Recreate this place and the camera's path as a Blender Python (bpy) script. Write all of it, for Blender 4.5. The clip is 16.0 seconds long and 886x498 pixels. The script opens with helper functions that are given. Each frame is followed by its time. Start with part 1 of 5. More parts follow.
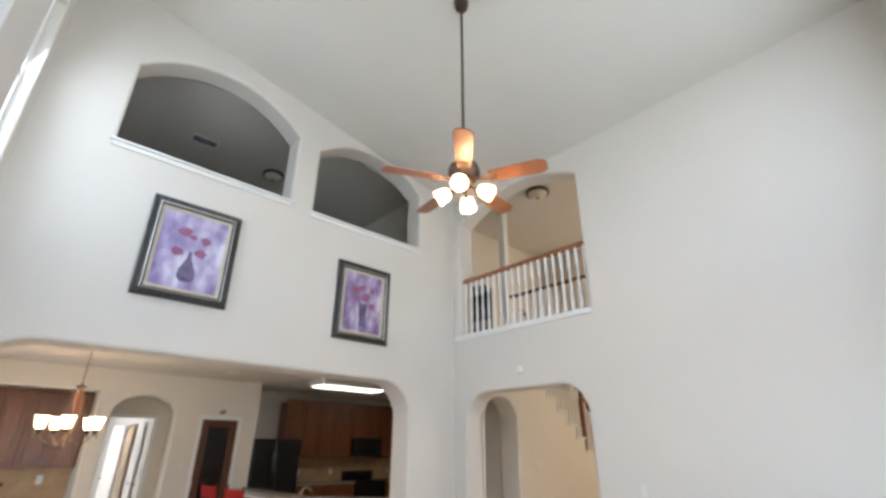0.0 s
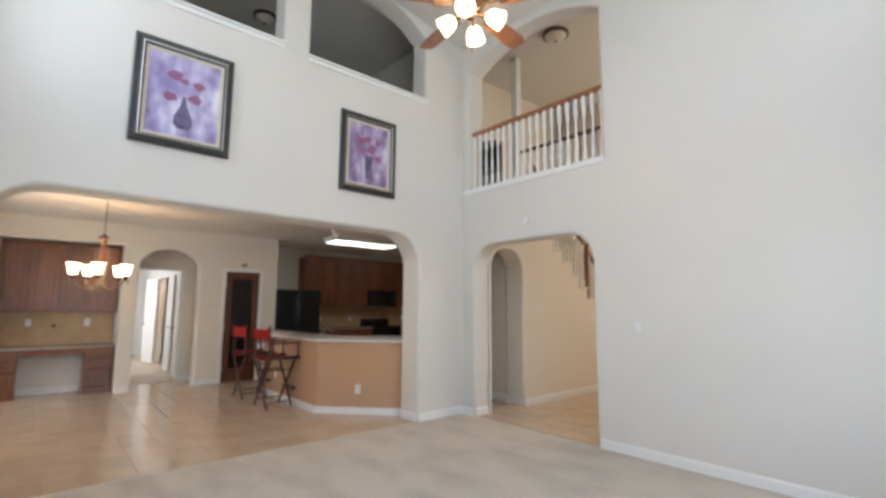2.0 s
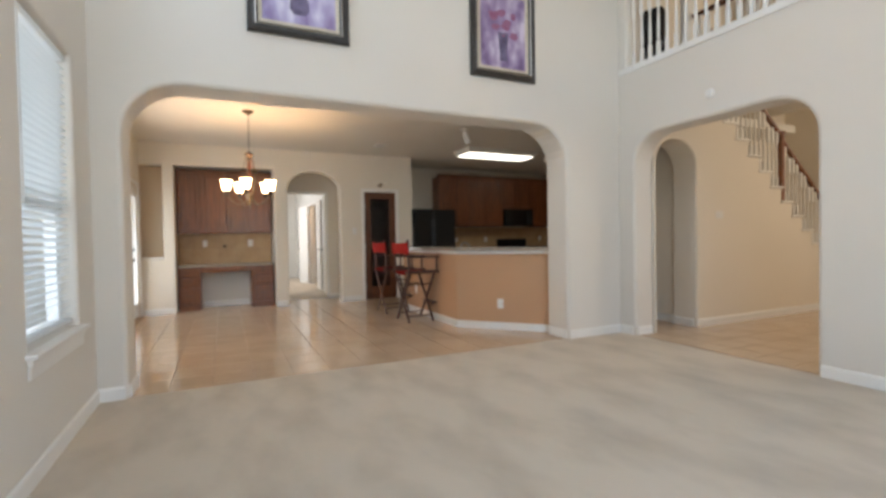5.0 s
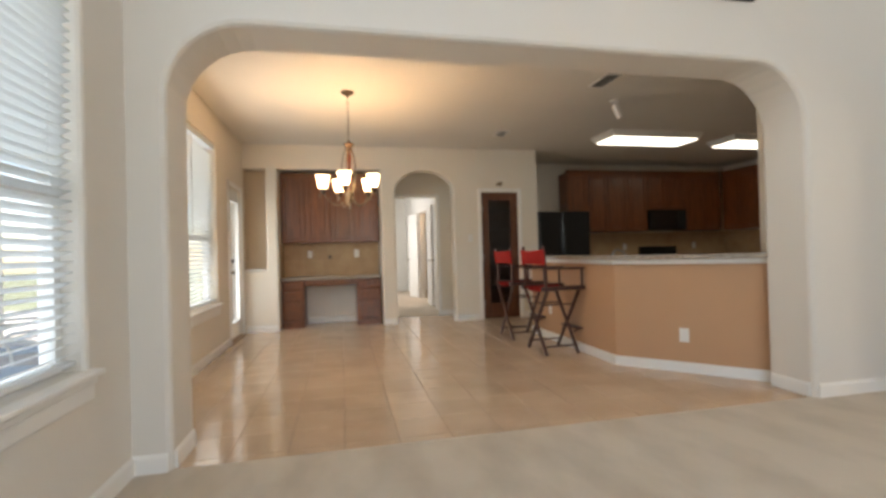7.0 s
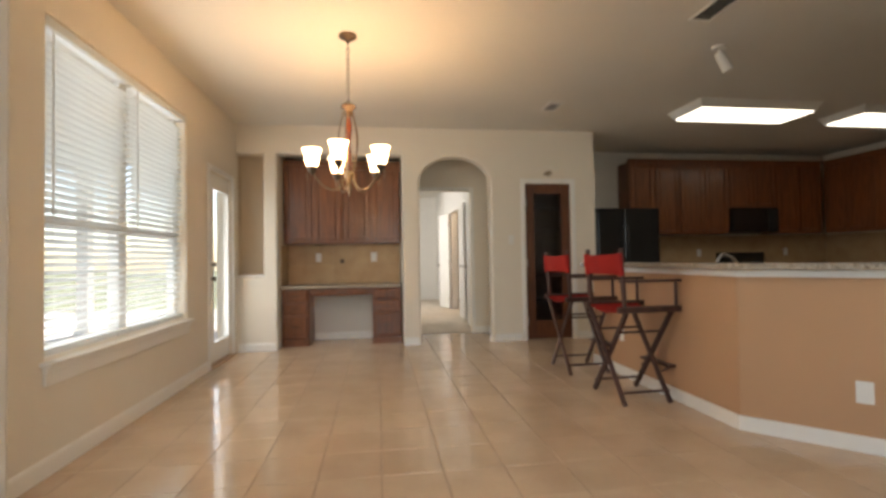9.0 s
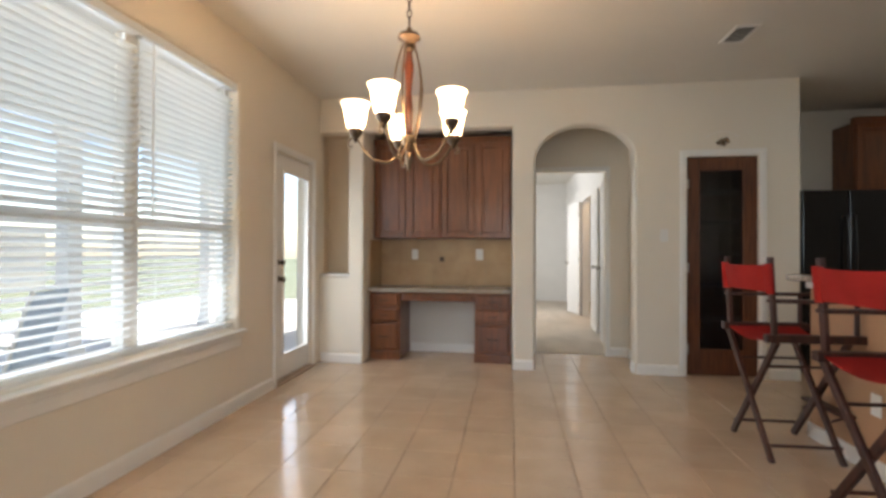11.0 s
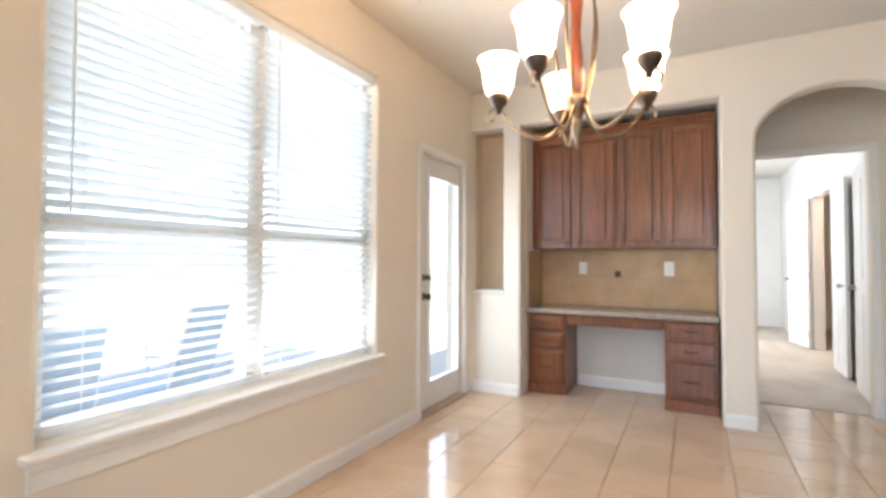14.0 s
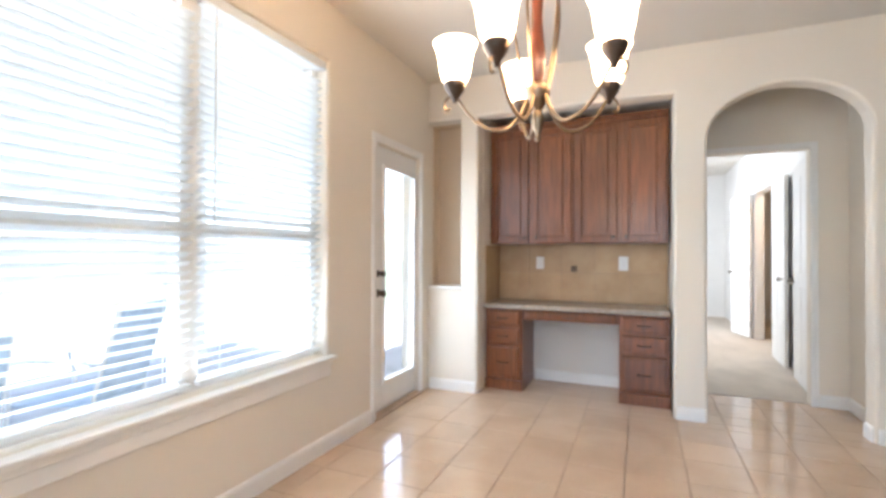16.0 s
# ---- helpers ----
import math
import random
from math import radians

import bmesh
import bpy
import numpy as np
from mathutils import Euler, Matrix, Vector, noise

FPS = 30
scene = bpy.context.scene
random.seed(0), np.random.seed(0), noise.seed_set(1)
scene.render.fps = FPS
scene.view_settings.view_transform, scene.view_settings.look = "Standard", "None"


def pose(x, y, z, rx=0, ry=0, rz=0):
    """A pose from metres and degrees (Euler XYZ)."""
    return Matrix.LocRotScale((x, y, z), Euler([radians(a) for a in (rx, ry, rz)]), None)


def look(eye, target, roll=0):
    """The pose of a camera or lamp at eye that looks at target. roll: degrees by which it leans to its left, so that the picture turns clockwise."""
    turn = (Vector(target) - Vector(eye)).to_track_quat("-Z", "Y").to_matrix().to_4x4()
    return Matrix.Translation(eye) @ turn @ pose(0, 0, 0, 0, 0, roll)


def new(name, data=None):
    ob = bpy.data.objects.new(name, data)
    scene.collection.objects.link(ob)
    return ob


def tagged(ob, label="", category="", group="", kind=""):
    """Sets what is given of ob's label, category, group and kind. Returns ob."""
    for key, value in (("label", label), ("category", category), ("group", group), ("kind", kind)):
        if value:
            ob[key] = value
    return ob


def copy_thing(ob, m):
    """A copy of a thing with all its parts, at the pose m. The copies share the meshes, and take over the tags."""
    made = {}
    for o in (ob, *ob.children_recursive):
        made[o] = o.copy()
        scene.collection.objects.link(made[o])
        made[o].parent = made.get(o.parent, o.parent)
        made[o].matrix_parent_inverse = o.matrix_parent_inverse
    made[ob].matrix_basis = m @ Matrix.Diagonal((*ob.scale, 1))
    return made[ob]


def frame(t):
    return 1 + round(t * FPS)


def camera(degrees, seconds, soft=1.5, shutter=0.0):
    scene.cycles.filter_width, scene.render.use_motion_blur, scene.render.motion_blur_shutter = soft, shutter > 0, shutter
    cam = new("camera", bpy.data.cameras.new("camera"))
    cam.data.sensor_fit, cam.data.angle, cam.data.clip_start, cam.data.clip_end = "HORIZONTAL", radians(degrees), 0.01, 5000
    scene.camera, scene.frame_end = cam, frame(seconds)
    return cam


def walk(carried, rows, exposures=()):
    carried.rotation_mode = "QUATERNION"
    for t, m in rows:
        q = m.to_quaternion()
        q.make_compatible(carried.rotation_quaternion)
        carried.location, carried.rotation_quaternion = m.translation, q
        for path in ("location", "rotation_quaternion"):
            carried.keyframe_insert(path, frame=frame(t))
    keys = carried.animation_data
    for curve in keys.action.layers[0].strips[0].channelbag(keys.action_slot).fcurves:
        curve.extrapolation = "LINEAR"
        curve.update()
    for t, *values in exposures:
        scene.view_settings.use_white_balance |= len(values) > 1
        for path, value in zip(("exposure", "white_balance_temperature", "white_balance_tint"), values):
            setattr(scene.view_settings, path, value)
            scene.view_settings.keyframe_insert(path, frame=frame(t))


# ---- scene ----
cam = camera(87.07, 16.0, soft=3.2)

PATH = [
    (0, (0.629, -4.704, 1.546), (1.874, -3.354, 2.339), 0.3),
    (0.5, (0.656, -4.696, 1.504), (1.923, -3.298, 2.169), 0.4),
    (1, (0.708, -4.704, 1.471), (1.987, -3.257, 1.990), 0.5),
    (1.5, (0.736, -4.691, 1.444), (2.026, -3.210, 1.817), 0.5),
    (2, (0.755, -4.652, 1.398), (2.063, -3.159, 1.645), 0.4),
    (2.5, (0.796, -4.637, 1.347), (2.100, -3.128, 1.494), 0.5),
    (3, (0.755, -4.582, 1.315), (2.059, -3.068, 1.385), 0.7),
    (3.5, (0.664, -4.404, 1.280), (1.967, -2.886, 1.298), 0.7),
    (4, (0.520, -4.140, 1.250), (1.806, -2.608, 1.225), 0.1),
    (4.5, (0.907, -4.210, 1.147), (1.949, -2.503, 1.112), -0.3),
    (5, (1.028, -4.023, 1.117), (1.881, -2.215, 1.075), -1.0),
    (5.2, (1.087, -3.867, 1.104), (1.863, -2.024, 1.062), -1.3),
    (7.3, (1.278, -2.433, 1.054), (1.679, -0.474, 1.081), -1.5),
    (7.5, (1.305, -2.303, 1.044), (1.693, -0.342, 1.079), -1.5),
    (8, (1.417, -1.971, 1.047), (1.775, -0.004, 1.087), -1.3),
    (10.3, (1.696, -0.487, 1.075), (1.690, 1.512, 1.123), -0.6),
    (10.5, (1.744, -0.362, 1.083), (1.664, 1.636, 1.127), -0.5),
    (11, (1.839, -0.077, 1.143), (1.549, 1.902, 1.154), 0.2),
    (11.5, (1.718, 0.077, 1.115), (1.357, 2.044, 1.151), 0.3),
    (12, (1.550, 0.178, 1.111), (1.148, 2.136, 1.163), 0.2),
    (12.5, (1.715, 0.349, 1.144), (1.090, 2.248, 1.188), 0.2),
    (13, (1.787, 0.501, 1.160), (0.967, 2.325, 1.206), 0.3),
    (13.5, (1.740, 0.600, 1.165), (0.829, 2.380, 1.216), 0.5),
    (14, (1.671, 0.617, 1.165), (0.726, 2.379, 1.220), 0.2),
    (14.5, (1.653, 0.635, 1.175), (0.688, 2.386, 1.223), 0.2),
    (15, (1.619, 0.640, 1.160), (0.676, 2.403, 1.210), 0.1),
    (15.5, (1.638, 0.688, 1.163), (0.735, 2.472, 1.206), 0.2),
    (16, (1.634, 0.729, 1.191), (0.850, 2.569, 1.212), 0.2),
]
walk(cam, [(t, look(eye, target, roll)) for t, eye, target, roll in PATH],
     exposures=[(0, 1.35, 6250, 12), (3, 1.3, 6350, 12), (5, 1.27, 6600, 11), (7.3, 1.28, 7000, 11), (8.2, 1.26, 7200, 11), (10.4, 1.19, 6600, 10),
                (11, 1.25, 6400, 10), (11.5, 1.34, 6250, 10), (12, 1.62, 6150, 10), (13, 1.98, 6000, 10), (16, 2.08, 5700, 10)])

# ---------- light, air and exposure ----------
XW = -0.124                        # dining room's window wall
SUN_EL, SUN_AZ = radians(56), radians(14)
world = bpy.data.worlds.new("sky")
scene.world = world
world.use_nodes = True
wn = world.node_tree
sky = wn.nodes.new("ShaderNodeTexSky")
sky.sky_type = "NISHITA"
sky.sun_disc = False
sky.sun_elevation, sky.sun_rotation = SUN_EL, SUN_AZ
wn.nodes["Background"].inputs["Strength"].default_value = 0.15
wn.links.new(sky.outputs["Color"], wn.nodes["Background"].inputs["Color"])

sun = new("sun", bpy.data.lights.new("sun", "SUN"))
sun.data.energy, sun.data.angle, sun.data.color = 5.0, radians(0.5), (1.0, 0.95, 0.88)
sun.matrix_world = look((math.sin(SUN_AZ) * 20, math.cos(SUN_AZ) * 20, math.tan(SUN_EL) * 20), (0, 0, 0))


def window_light(name, place, target, w, h, watts, color=(0.74, 0.86, 1.0)):
    """The sky's light, standing in a window's opening; also makes two added fill lights."""
    ob = new(name, bpy.data.lights.new(name, "AREA"))
    ob.data.shape, ob.data.size, ob.data.size_y = "RECTANGLE", w, h
    ob.data.energy, ob.data.color = watts, color
    ob.matrix_world = look(place, target)
    return ob


def bulb(name, place, watts, color, radius=0.04):
    ob = new(name, bpy.data.lights.new(name, "POINT"))
    ob.data.energy, ob.data.color, ob.data.shadow_soft_size = watts, color, radius
    ob.location = place
    return ob


WARM = (1.0, 0.62, 0.31)
window_light("window_light_dining", (XW + 0.012, 2.21, 1.46), (3, 2.21, 1.1), 1.64, 1.7, 7.4, (0.92, 0.96, 1.0))
window_light("sky_light_patio", (XW - 0.19, 2.21, 1.46), (3, 2.21, 1.1), 1.64, 1.7, 6.6, (0.86, 0.93, 1.0))
window_light("window_light_door", (XW - 0.09, 3.99, 1.05), (3, 3.99, 0.9), 0.48, 1.6, 3.3, (0.92, 0.96, 1.0))
window_light("window_light_living", (0.01, -0.82, 1.45), (3, -0.82, 1.3), 0.80, 1.7, 3.5)
window_light("window_light_living_high", (0.01, -0.82, 4.15), (3, -1.1, 3.2), 0.80, 1.7, 12)
window_light("window_light_back_low", (2.65, -5.16, 1.5), (2.65, 0, 1.4), 3.4, 1.75, 22)
window_light("window_light_back_high", (2.65, -5.16, 4.1), (2.65, 0, 3.6), 3.4, 1.5, 24)
# added fill before a solid bedroom wall, no window there
window_light("bedroom_fill_light", (1.06, 8.2, 1.5), (4, 8.0, 1.3), 2.4, 1.5, 25, (0.95, 0.97, 1.0))
# added warm fill that brightens foyer and gallery, without a window behind it
window_light("foyer_fill_light", (10.1, -2.6, 3.0), (6, -1.2, 2.4), 2.4, 3.6, 60, (1.0, 0.86, 0.68))

from mathutils.geometry import tessellate_polygon

# ---------- materials ----------
def material(name, base, rough=0.6, spec=0.4, metal=0.0, vary=0.06, scale=6.0, fine=90.0, bump=0.05, dark=None,
             patch=0.0, coat=0.0, per_object=0.0, stretch=(1, 1, 1), local=False, edge=None, turn=0.0):
    """A surface with a base colour, a broad and a fine variation, a fine relief and, if asked for, patches of a second colour."""
    m = bpy.data.materials.new(name)
    m.use_nodes = True
    n, l = m.node_tree.nodes, m.node_tree.links
    b = n["Principled BSDF"]
    b.inputs["Roughness"].default_value, b.inputs["Metallic"].default_value = rough, metal
    b.inputs["Specular IOR Level"].default_value, b.inputs["Coat Weight"].default_value = spec, coat
    b.inputs["Coat Roughness"].default_value = 0.15
    if local:
        tc = n.new("ShaderNodeTexCoord")
        src = tc.outputs["Object"]
    else:
        geo = n.new("ShaderNodeNewGeometry")
        src = geo.outputs["Position"]
    mp = n.new("ShaderNodeMapping")
    mp.inputs["Scale"].default_value, mp.inputs["Rotation"].default_value = stretch, (0, 0, radians(turn))
    l.new(src, mp.inputs["Vector"])
    big, small = n.new("ShaderNodeTexNoise"), n.new("ShaderNodeTexNoise")
    for tex, s, d in ((big, scale, 4.0), (small, fine, 3.0)):
        tex.inputs["Scale"].default_value, tex.inputs["Detail"].default_value = s, d
        l.new(mp.outputs["Vector"], tex.inputs["Vector"])
    dark = dark or tuple(c * (1 - 3 * vary) for c in base)
    mix = n.new("ShaderNodeMix")
    mix.data_type = "RGBA"
    mix.inputs["A"].default_value, mix.inputs["B"].default_value = (*dark, 1), (*base, 1)
    ramp = n.new("ShaderNodeMapRange")
    ramp.inputs["From Min"].default_value, ramp.inputs["From Max"].default_value = edge or (0.34 - 0.2 * (1 - patch), 0.6)
    l.new(big.outputs["Fac"], ramp.inputs["Value"])
    l.new(ramp.outputs["Result"], mix.inputs["Factor"])
    hsv = n.new("ShaderNodeHueSaturation")
    val = n.new("ShaderNodeMapRange")
    val.inputs["To Min"].default_value, val.inputs["To Max"].default_value = 1 - vary, 1 + vary
    l.new(small.outputs["Fac"], val.inputs["Value"])
    out = val.outputs["Result"]
    if per_object:
        info = n.new("ShaderNodeObjectInfo")
        rnd = n.new("ShaderNodeMapRange")
        rnd.inputs["To Min"].default_value, rnd.inputs["To Max"].default_value = 1 - per_object, 1 + per_object
        l.new(info.outputs["Random"], rnd.inputs["Value"])
        mul = n.new("ShaderNodeMath")
        mul.operation = "MULTIPLY"
        l.new(out, mul.inputs[0])
        l.new(rnd.outputs["Result"], mul.inputs[1])
        out = mul.outputs["Value"]
    l.new(out, hsv.inputs["Value"])
    l.new(mix.outputs["Result"], hsv.inputs["Color"])
    l.new(hsv.outputs["Color"], b.inputs["Base Color"])
    if bump:
        bp = n.new("ShaderNodeBump")
        bp.inputs["Strength"].default_value, bp.inputs["Distance"].default_value = bump, 0.01
        l.new(small.outputs["Fac"], bp.inputs["Height"])
        l.new(bp.outputs["Normal"], b.inputs["Normal"])
    rr = n.new("ShaderNodeMapRange")
    rr.inputs["To Min"].default_value, rr.inputs["To Max"].default_value = max(0.02, rough - 0.08), min(1, rough + 0.08)
    l.new(big.outputs["Fac"], rr.inputs["Value"])
    l.new(rr.outputs["Result"], b.inputs["Roughness"])
    return m


def glowing(name, color, strength, base=(0.9, 0.85, 0.75)):
    m = material(name, base, 0.4, vary=0.02, bump=0)
    b = m.node_tree.nodes["Principled BSDF"]
    b.inputs["Emission Color"].default_value, b.inputs["Emission Strength"].default_value = (*color, 1), strength
    return m


def translucent(name, base, share, glow=None, strength=0.0):
    """Thin stuff that lets some light through: blind slats, frosted shades."""
    m = bpy.data.materials.new(name)
    m.use_nodes = True
    n, l = m.node_tree.nodes, m.node_tree.links
    b = n["Principled BSDF"]
    b.inputs["Base Color"].default_value, b.inputs["Roughness"].default_value = (*base, 1), 0.45
    if glow:
        b.inputs["Emission Color"].default_value, b.inputs["Emission Strength"].default_value = (*glow, 1), strength
    t, mx = n.new("ShaderNodeBsdfTranslucent"), n.new("ShaderNodeMixShader")
    t.inputs["Color"].default_value, mx.inputs["Fac"].default_value = (*base, 1), share
    l.new(b.outputs["BSDF"], mx.inputs[1])
    l.new(t.outputs["BSDF"], mx.inputs[2])
    l.new(mx.outputs["Shader"], n["Material Output"].inputs["Surface"])
    return m


def glass_material(name, tint=(1, 1, 1), rough=0.0):
    m = bpy.data.materials.new(name)
    m.use_nodes = True
    n, l = m.node_tree.nodes, m.node_tree.links
    n.remove(n["Principled BSDF"])
    t, g, mx, lw = (n.new(k) for k in ("ShaderNodeBsdfTransparent", "ShaderNodeBsdfGlossy", "ShaderNodeMixShader", "ShaderNodeLayerWeight"))
    t.inputs["Color"].default_value, g.inputs["Roughness"].default_value = (*tint, 1), rough
    lw.inputs["Blend"].default_value = 0.5
    pw, ad = n.new("ShaderNodeMath"), n.new("ShaderNodeMath")
    pw.operation, ad.operation = "POWER", "MULTIPLY_ADD"
    pw.inputs[1].default_value, ad.inputs[1].default_value, ad.inputs[2].default_value = 5.0, 0.55, 0.04
    l.new(lw.outputs["Facing"], pw.inputs[0])
    l.new(pw.outputs["Value"], ad.inputs[0])
    l.new(ad.outputs["Value"], mx.inputs["Fac"])
    l.new(t.outputs["BSDF"], mx.inputs[1])
    l.new(g.outputs["BSDF"], mx.inputs[2])
    l.new(mx.outputs["Shader"], n["Material Output"].inputs["Surface"])
    return m


def wood(name, base, dark, rough=0.35, scale=3.0, stretch=(14, 14, 1.2), coat=0.25, spec=0.5):
    m = material(name, base, rough, spec, vary=0.10, scale=scale, fine=25, bump=0.04, dark=dark, patch=1.0, coat=coat,
                 per_object=0.10, stretch=stretch, local=True)
    return m


WALL = material("wall_paint", (0.71, 0.665, 0.60), 0.75, 0.25, vary=0.012, scale=1.2, fine=160, bump=0.12)
# lighter, yellower version of the wall colour for dining room, kitchen and foyer
CREAM = material("cream_wall", (0.76, 0.695, 0.595), 0.72, 0.28, vary=0.012, scale=1.2, fine=160, bump=0.12)
CEIL = material("ceiling_paint", (0.70, 0.665, 0.60), 0.85, 0.2, vary=0.015, scale=1.5, fine=120, bump=0.2)
# darker and browner than the cream walls round the nook
TAN = material("tan_nook", (0.60, 0.47, 0.33), 0.75, 0.25, vary=0.015, scale=1.5, fine=160, bump=0.1)
TRIM = material("trim_paint", (0.82, 0.80, 0.76), 0.4, 0.45, vary=0.015, scale=4, fine=60, bump=0.02)
BARPAINT = material("tan_paint", (0.52, 0.31, 0.178), 0.7, 0.25, vary=0.02, scale=1.5, fine=160, bump=0.1)
CARPET = material("carpet", (0.64, 0.565, 0.47), 0.95, 0.1, vary=0.10, scale=2.6, fine=260, bump=0.6,
                  dark=(0.50, 0.435, 0.355), stretch=(1.2, 0.6, 1), edge=(0.24, 0.58), turn=35)
TILE = material("floor_tile", (0.585, 0.435, 0.302), 0.13, 0.5, vary=0.04, scale=3.2, fine=40, bump=0.004,
                dark=(0.525, 0.385, 0.262), patch=0.8, per_object=0.035)
GROUT = material("grout", (0.46, 0.34, 0.24), 0.85, 0.2, vary=0.08, scale=8, fine=120, bump=0.2)
WOOD = wood("cherry_wood", (0.21, 0.066, 0.018), (0.13, 0.040, 0.011))
WOOD_DARK = wood("dark_wood", (0.15, 0.050, 0.018), (0.08, 0.026, 0.010), rough=0.45, stretch=(14, 14, 1.2), coat=0.08)
WOOD_RAIL = wood("oak_rail", (0.36, 0.14, 0.05), (0.24, 0.085, 0.03))
WOOD_CHAIR = wood("mahogany", (0.07, 0.022, 0.013), (0.032, 0.011, 0.007), rough=0.45, coat=0.1)
BLADE = wood("blade_wood", (0.36, 0.15, 0.065), (0.25, 0.10, 0.045), stretch=(3, 3, 3))
RED = material("red_canvas", (0.37, 0.024, 0.020), 0.85, 0.15, vary=0.08, scale=12, fine=400, bump=0.3, local=True)
GRANITE = material("granite", (0.42, 0.36, 0.29), 0.22, 0.5, vary=0.25, scale=70, fine=220, bump=0.0,
                   dark=(0.15, 0.11, 0.085), patch=0.7)
BACKSPLASH = material("travertine", (0.50, 0.34, 0.19), 0.5, 0.35, vary=0.07, scale=5, fine=50, bump=0.05,
                      dark=(0.42, 0.27, 0.14), patch=0.8, per_object=0.06)
BRONZE = material("bronze", (0.10, 0.07, 0.05), 0.4, 0.5, metal=0.85, vary=0.1, scale=20, fine=100, bump=0.02)
BRASS = material("antique_brass", (0.27, 0.19, 0.12), 0.34, 0.5, metal=1.0, vary=0.08, scale=20, fine=100, bump=0.02)
NICKEL = material("satin_nickel", (0.45, 0.42, 0.38), 0.3, 0.5, metal=1.0, vary=0.05, scale=20, fine=100, bump=0.01)
BLACK = material("black_gloss", (0.012, 0.012, 0.013), 0.18, 0.5, vary=0.1, scale=3, fine=60, bump=0.01)
BLACKFAB = material("black_fabric", (0.02, 0.019, 0.02), 0.8, 0.2, vary=0.2, scale=10, fine=120, bump=0.2)
PLASTIC = material("white_plastic", (0.77, 0.75, 0.71), 0.4, 0.45, vary=0.01, scale=10, fine=60, bump=0.0)
SLAT = translucent("blind_slat", (0.88, 0.89, 0.88), 0.40)
GLASS = glass_material("window_glass")
# grey tint puts the pantry's inner darkness into the pane
GLASS_DARK = glass_material("pantry_dimming_glass", (0.52, 0.51, 0.52))
SHADE = translucent("lit_shade", (0.95, 0.90, 0.82), 0.8, (1.0, 0.78, 0.50), 7.0)
FLUOR = glowing("fluorescent_diffuser", (1.0, 0.97, 0.86), 1.35)
GLOBE = material("frosted_glass_unlit", (0.68, 0.62, 0.52), 0.35, 0.5, vary=0.02, scale=8, fine=60, bump=0.0)
PATIO = material("concrete", (0.46, 0.44, 0.41), 0.9, 0.2, vary=0.06, scale=2, fine=80, bump=0.1)
GRASS = material("lawn", (0.22, 0.24, 0.16), 0.95, 0.1, vary=0.2, scale=3, fine=120, bump=0.5)
# kept pale so the added fence looks sun-bleached white through the window
FENCE = wood("pale_board_wood", (0.60, 0.56, 0.49), (0.50, 0.46, 0.39), rough=0.85, coat=0.0, spec=0.2)
SLING = material("blue_sling", (0.44, 0.53, 0.63), 0.8, 0.2, vary=0.08, scale=10, fine=300, bump=0.2)
LINEN = material("frame_liner", (0.62, 0.55, 0.43), 0.7, 0.3, vary=0.06, scale=20, fine=200, bump=0.2)
FRAME = material("dark_frame", (0.035, 0.030, 0.026), 0.35, 0.5, vary=0.25, scale=25, fine=120, bump=0.1)


# ---------- mesh helpers ----------
def box(bm, x0, x1, y0, y1, z0, z1, bevel=0.0, m=None):
    vs = [bm.verts.new(Vector((x, y, z))) for z in (z0, z1) for x, y in ((x0, y0), (x1, y0), (x1, y1), (x0, y1))]
    fs = [bm.faces.new([vs[i] for i in q]) for q in
          ((3, 2, 1, 0), (4, 5, 6, 7), (0, 1, 5, 4), (1, 2, 6, 5), (2, 3, 7, 6), (3, 0, 4, 7))]
    if bevel:
        r = bmesh.ops.bevel(bm, geom=list({e for f in fs for e in f.edges}), offset=bevel, segments=2, profile=0.5, affect="EDGES")
        vs = list({v for f in r["faces"] for v in f.verts} | {v for v in vs if v.is_valid})
    if m is not None:
        for v in vs:
            v.co = m @ v.co
    return vs


def rod(bm, a, b, r0, r1=None, n=12, caps=True):
    a, b = Vector(a), Vector(b)
    r1 = r0 if r1 is None else r1
    q = (b - a).to_track_quat("Z", "Y").to_matrix()
    rings = []
    for p, r in ((a, r0), (b, r1)):
        rings.append([bm.verts.new(p + q @ Vector((r * math.cos(k * math.tau / n), r * math.sin(k * math.tau / n), 0))) for k in range(n)])
    for k in range(n):
        bm.faces.new((rings[0][k], rings[0][(k + 1) % n], rings[1][(k + 1) % n], rings[1][k]))
    if caps:
        bm.faces.new(rings[0][::-1])
        bm.faces.new(rings[1])


def lathe(bm, profile, n=24, center=(0, 0, 0), top=True, bottom=True):
    """Turns (radius, height) pairs round the upright axis."""
    c, rings = Vector(center), []
    for r, z in profile:
        rings.append([bm.verts.new(c + Vector((max(r, 1e-4) * math.cos(k * math.tau / n), max(r, 1e-4) * math.sin(k * math.tau / n), z))) for k in range(n)])
    for p, q in zip(rings, rings[1:]):
        for k in range(n):
            bm.faces.new((p[k], p[(k + 1) % n], q[(k + 1) % n], q[k]))
    if bottom:
        bm.faces.new(rings[0][::-1])
    if top:
        bm.faces.new(rings[-1])


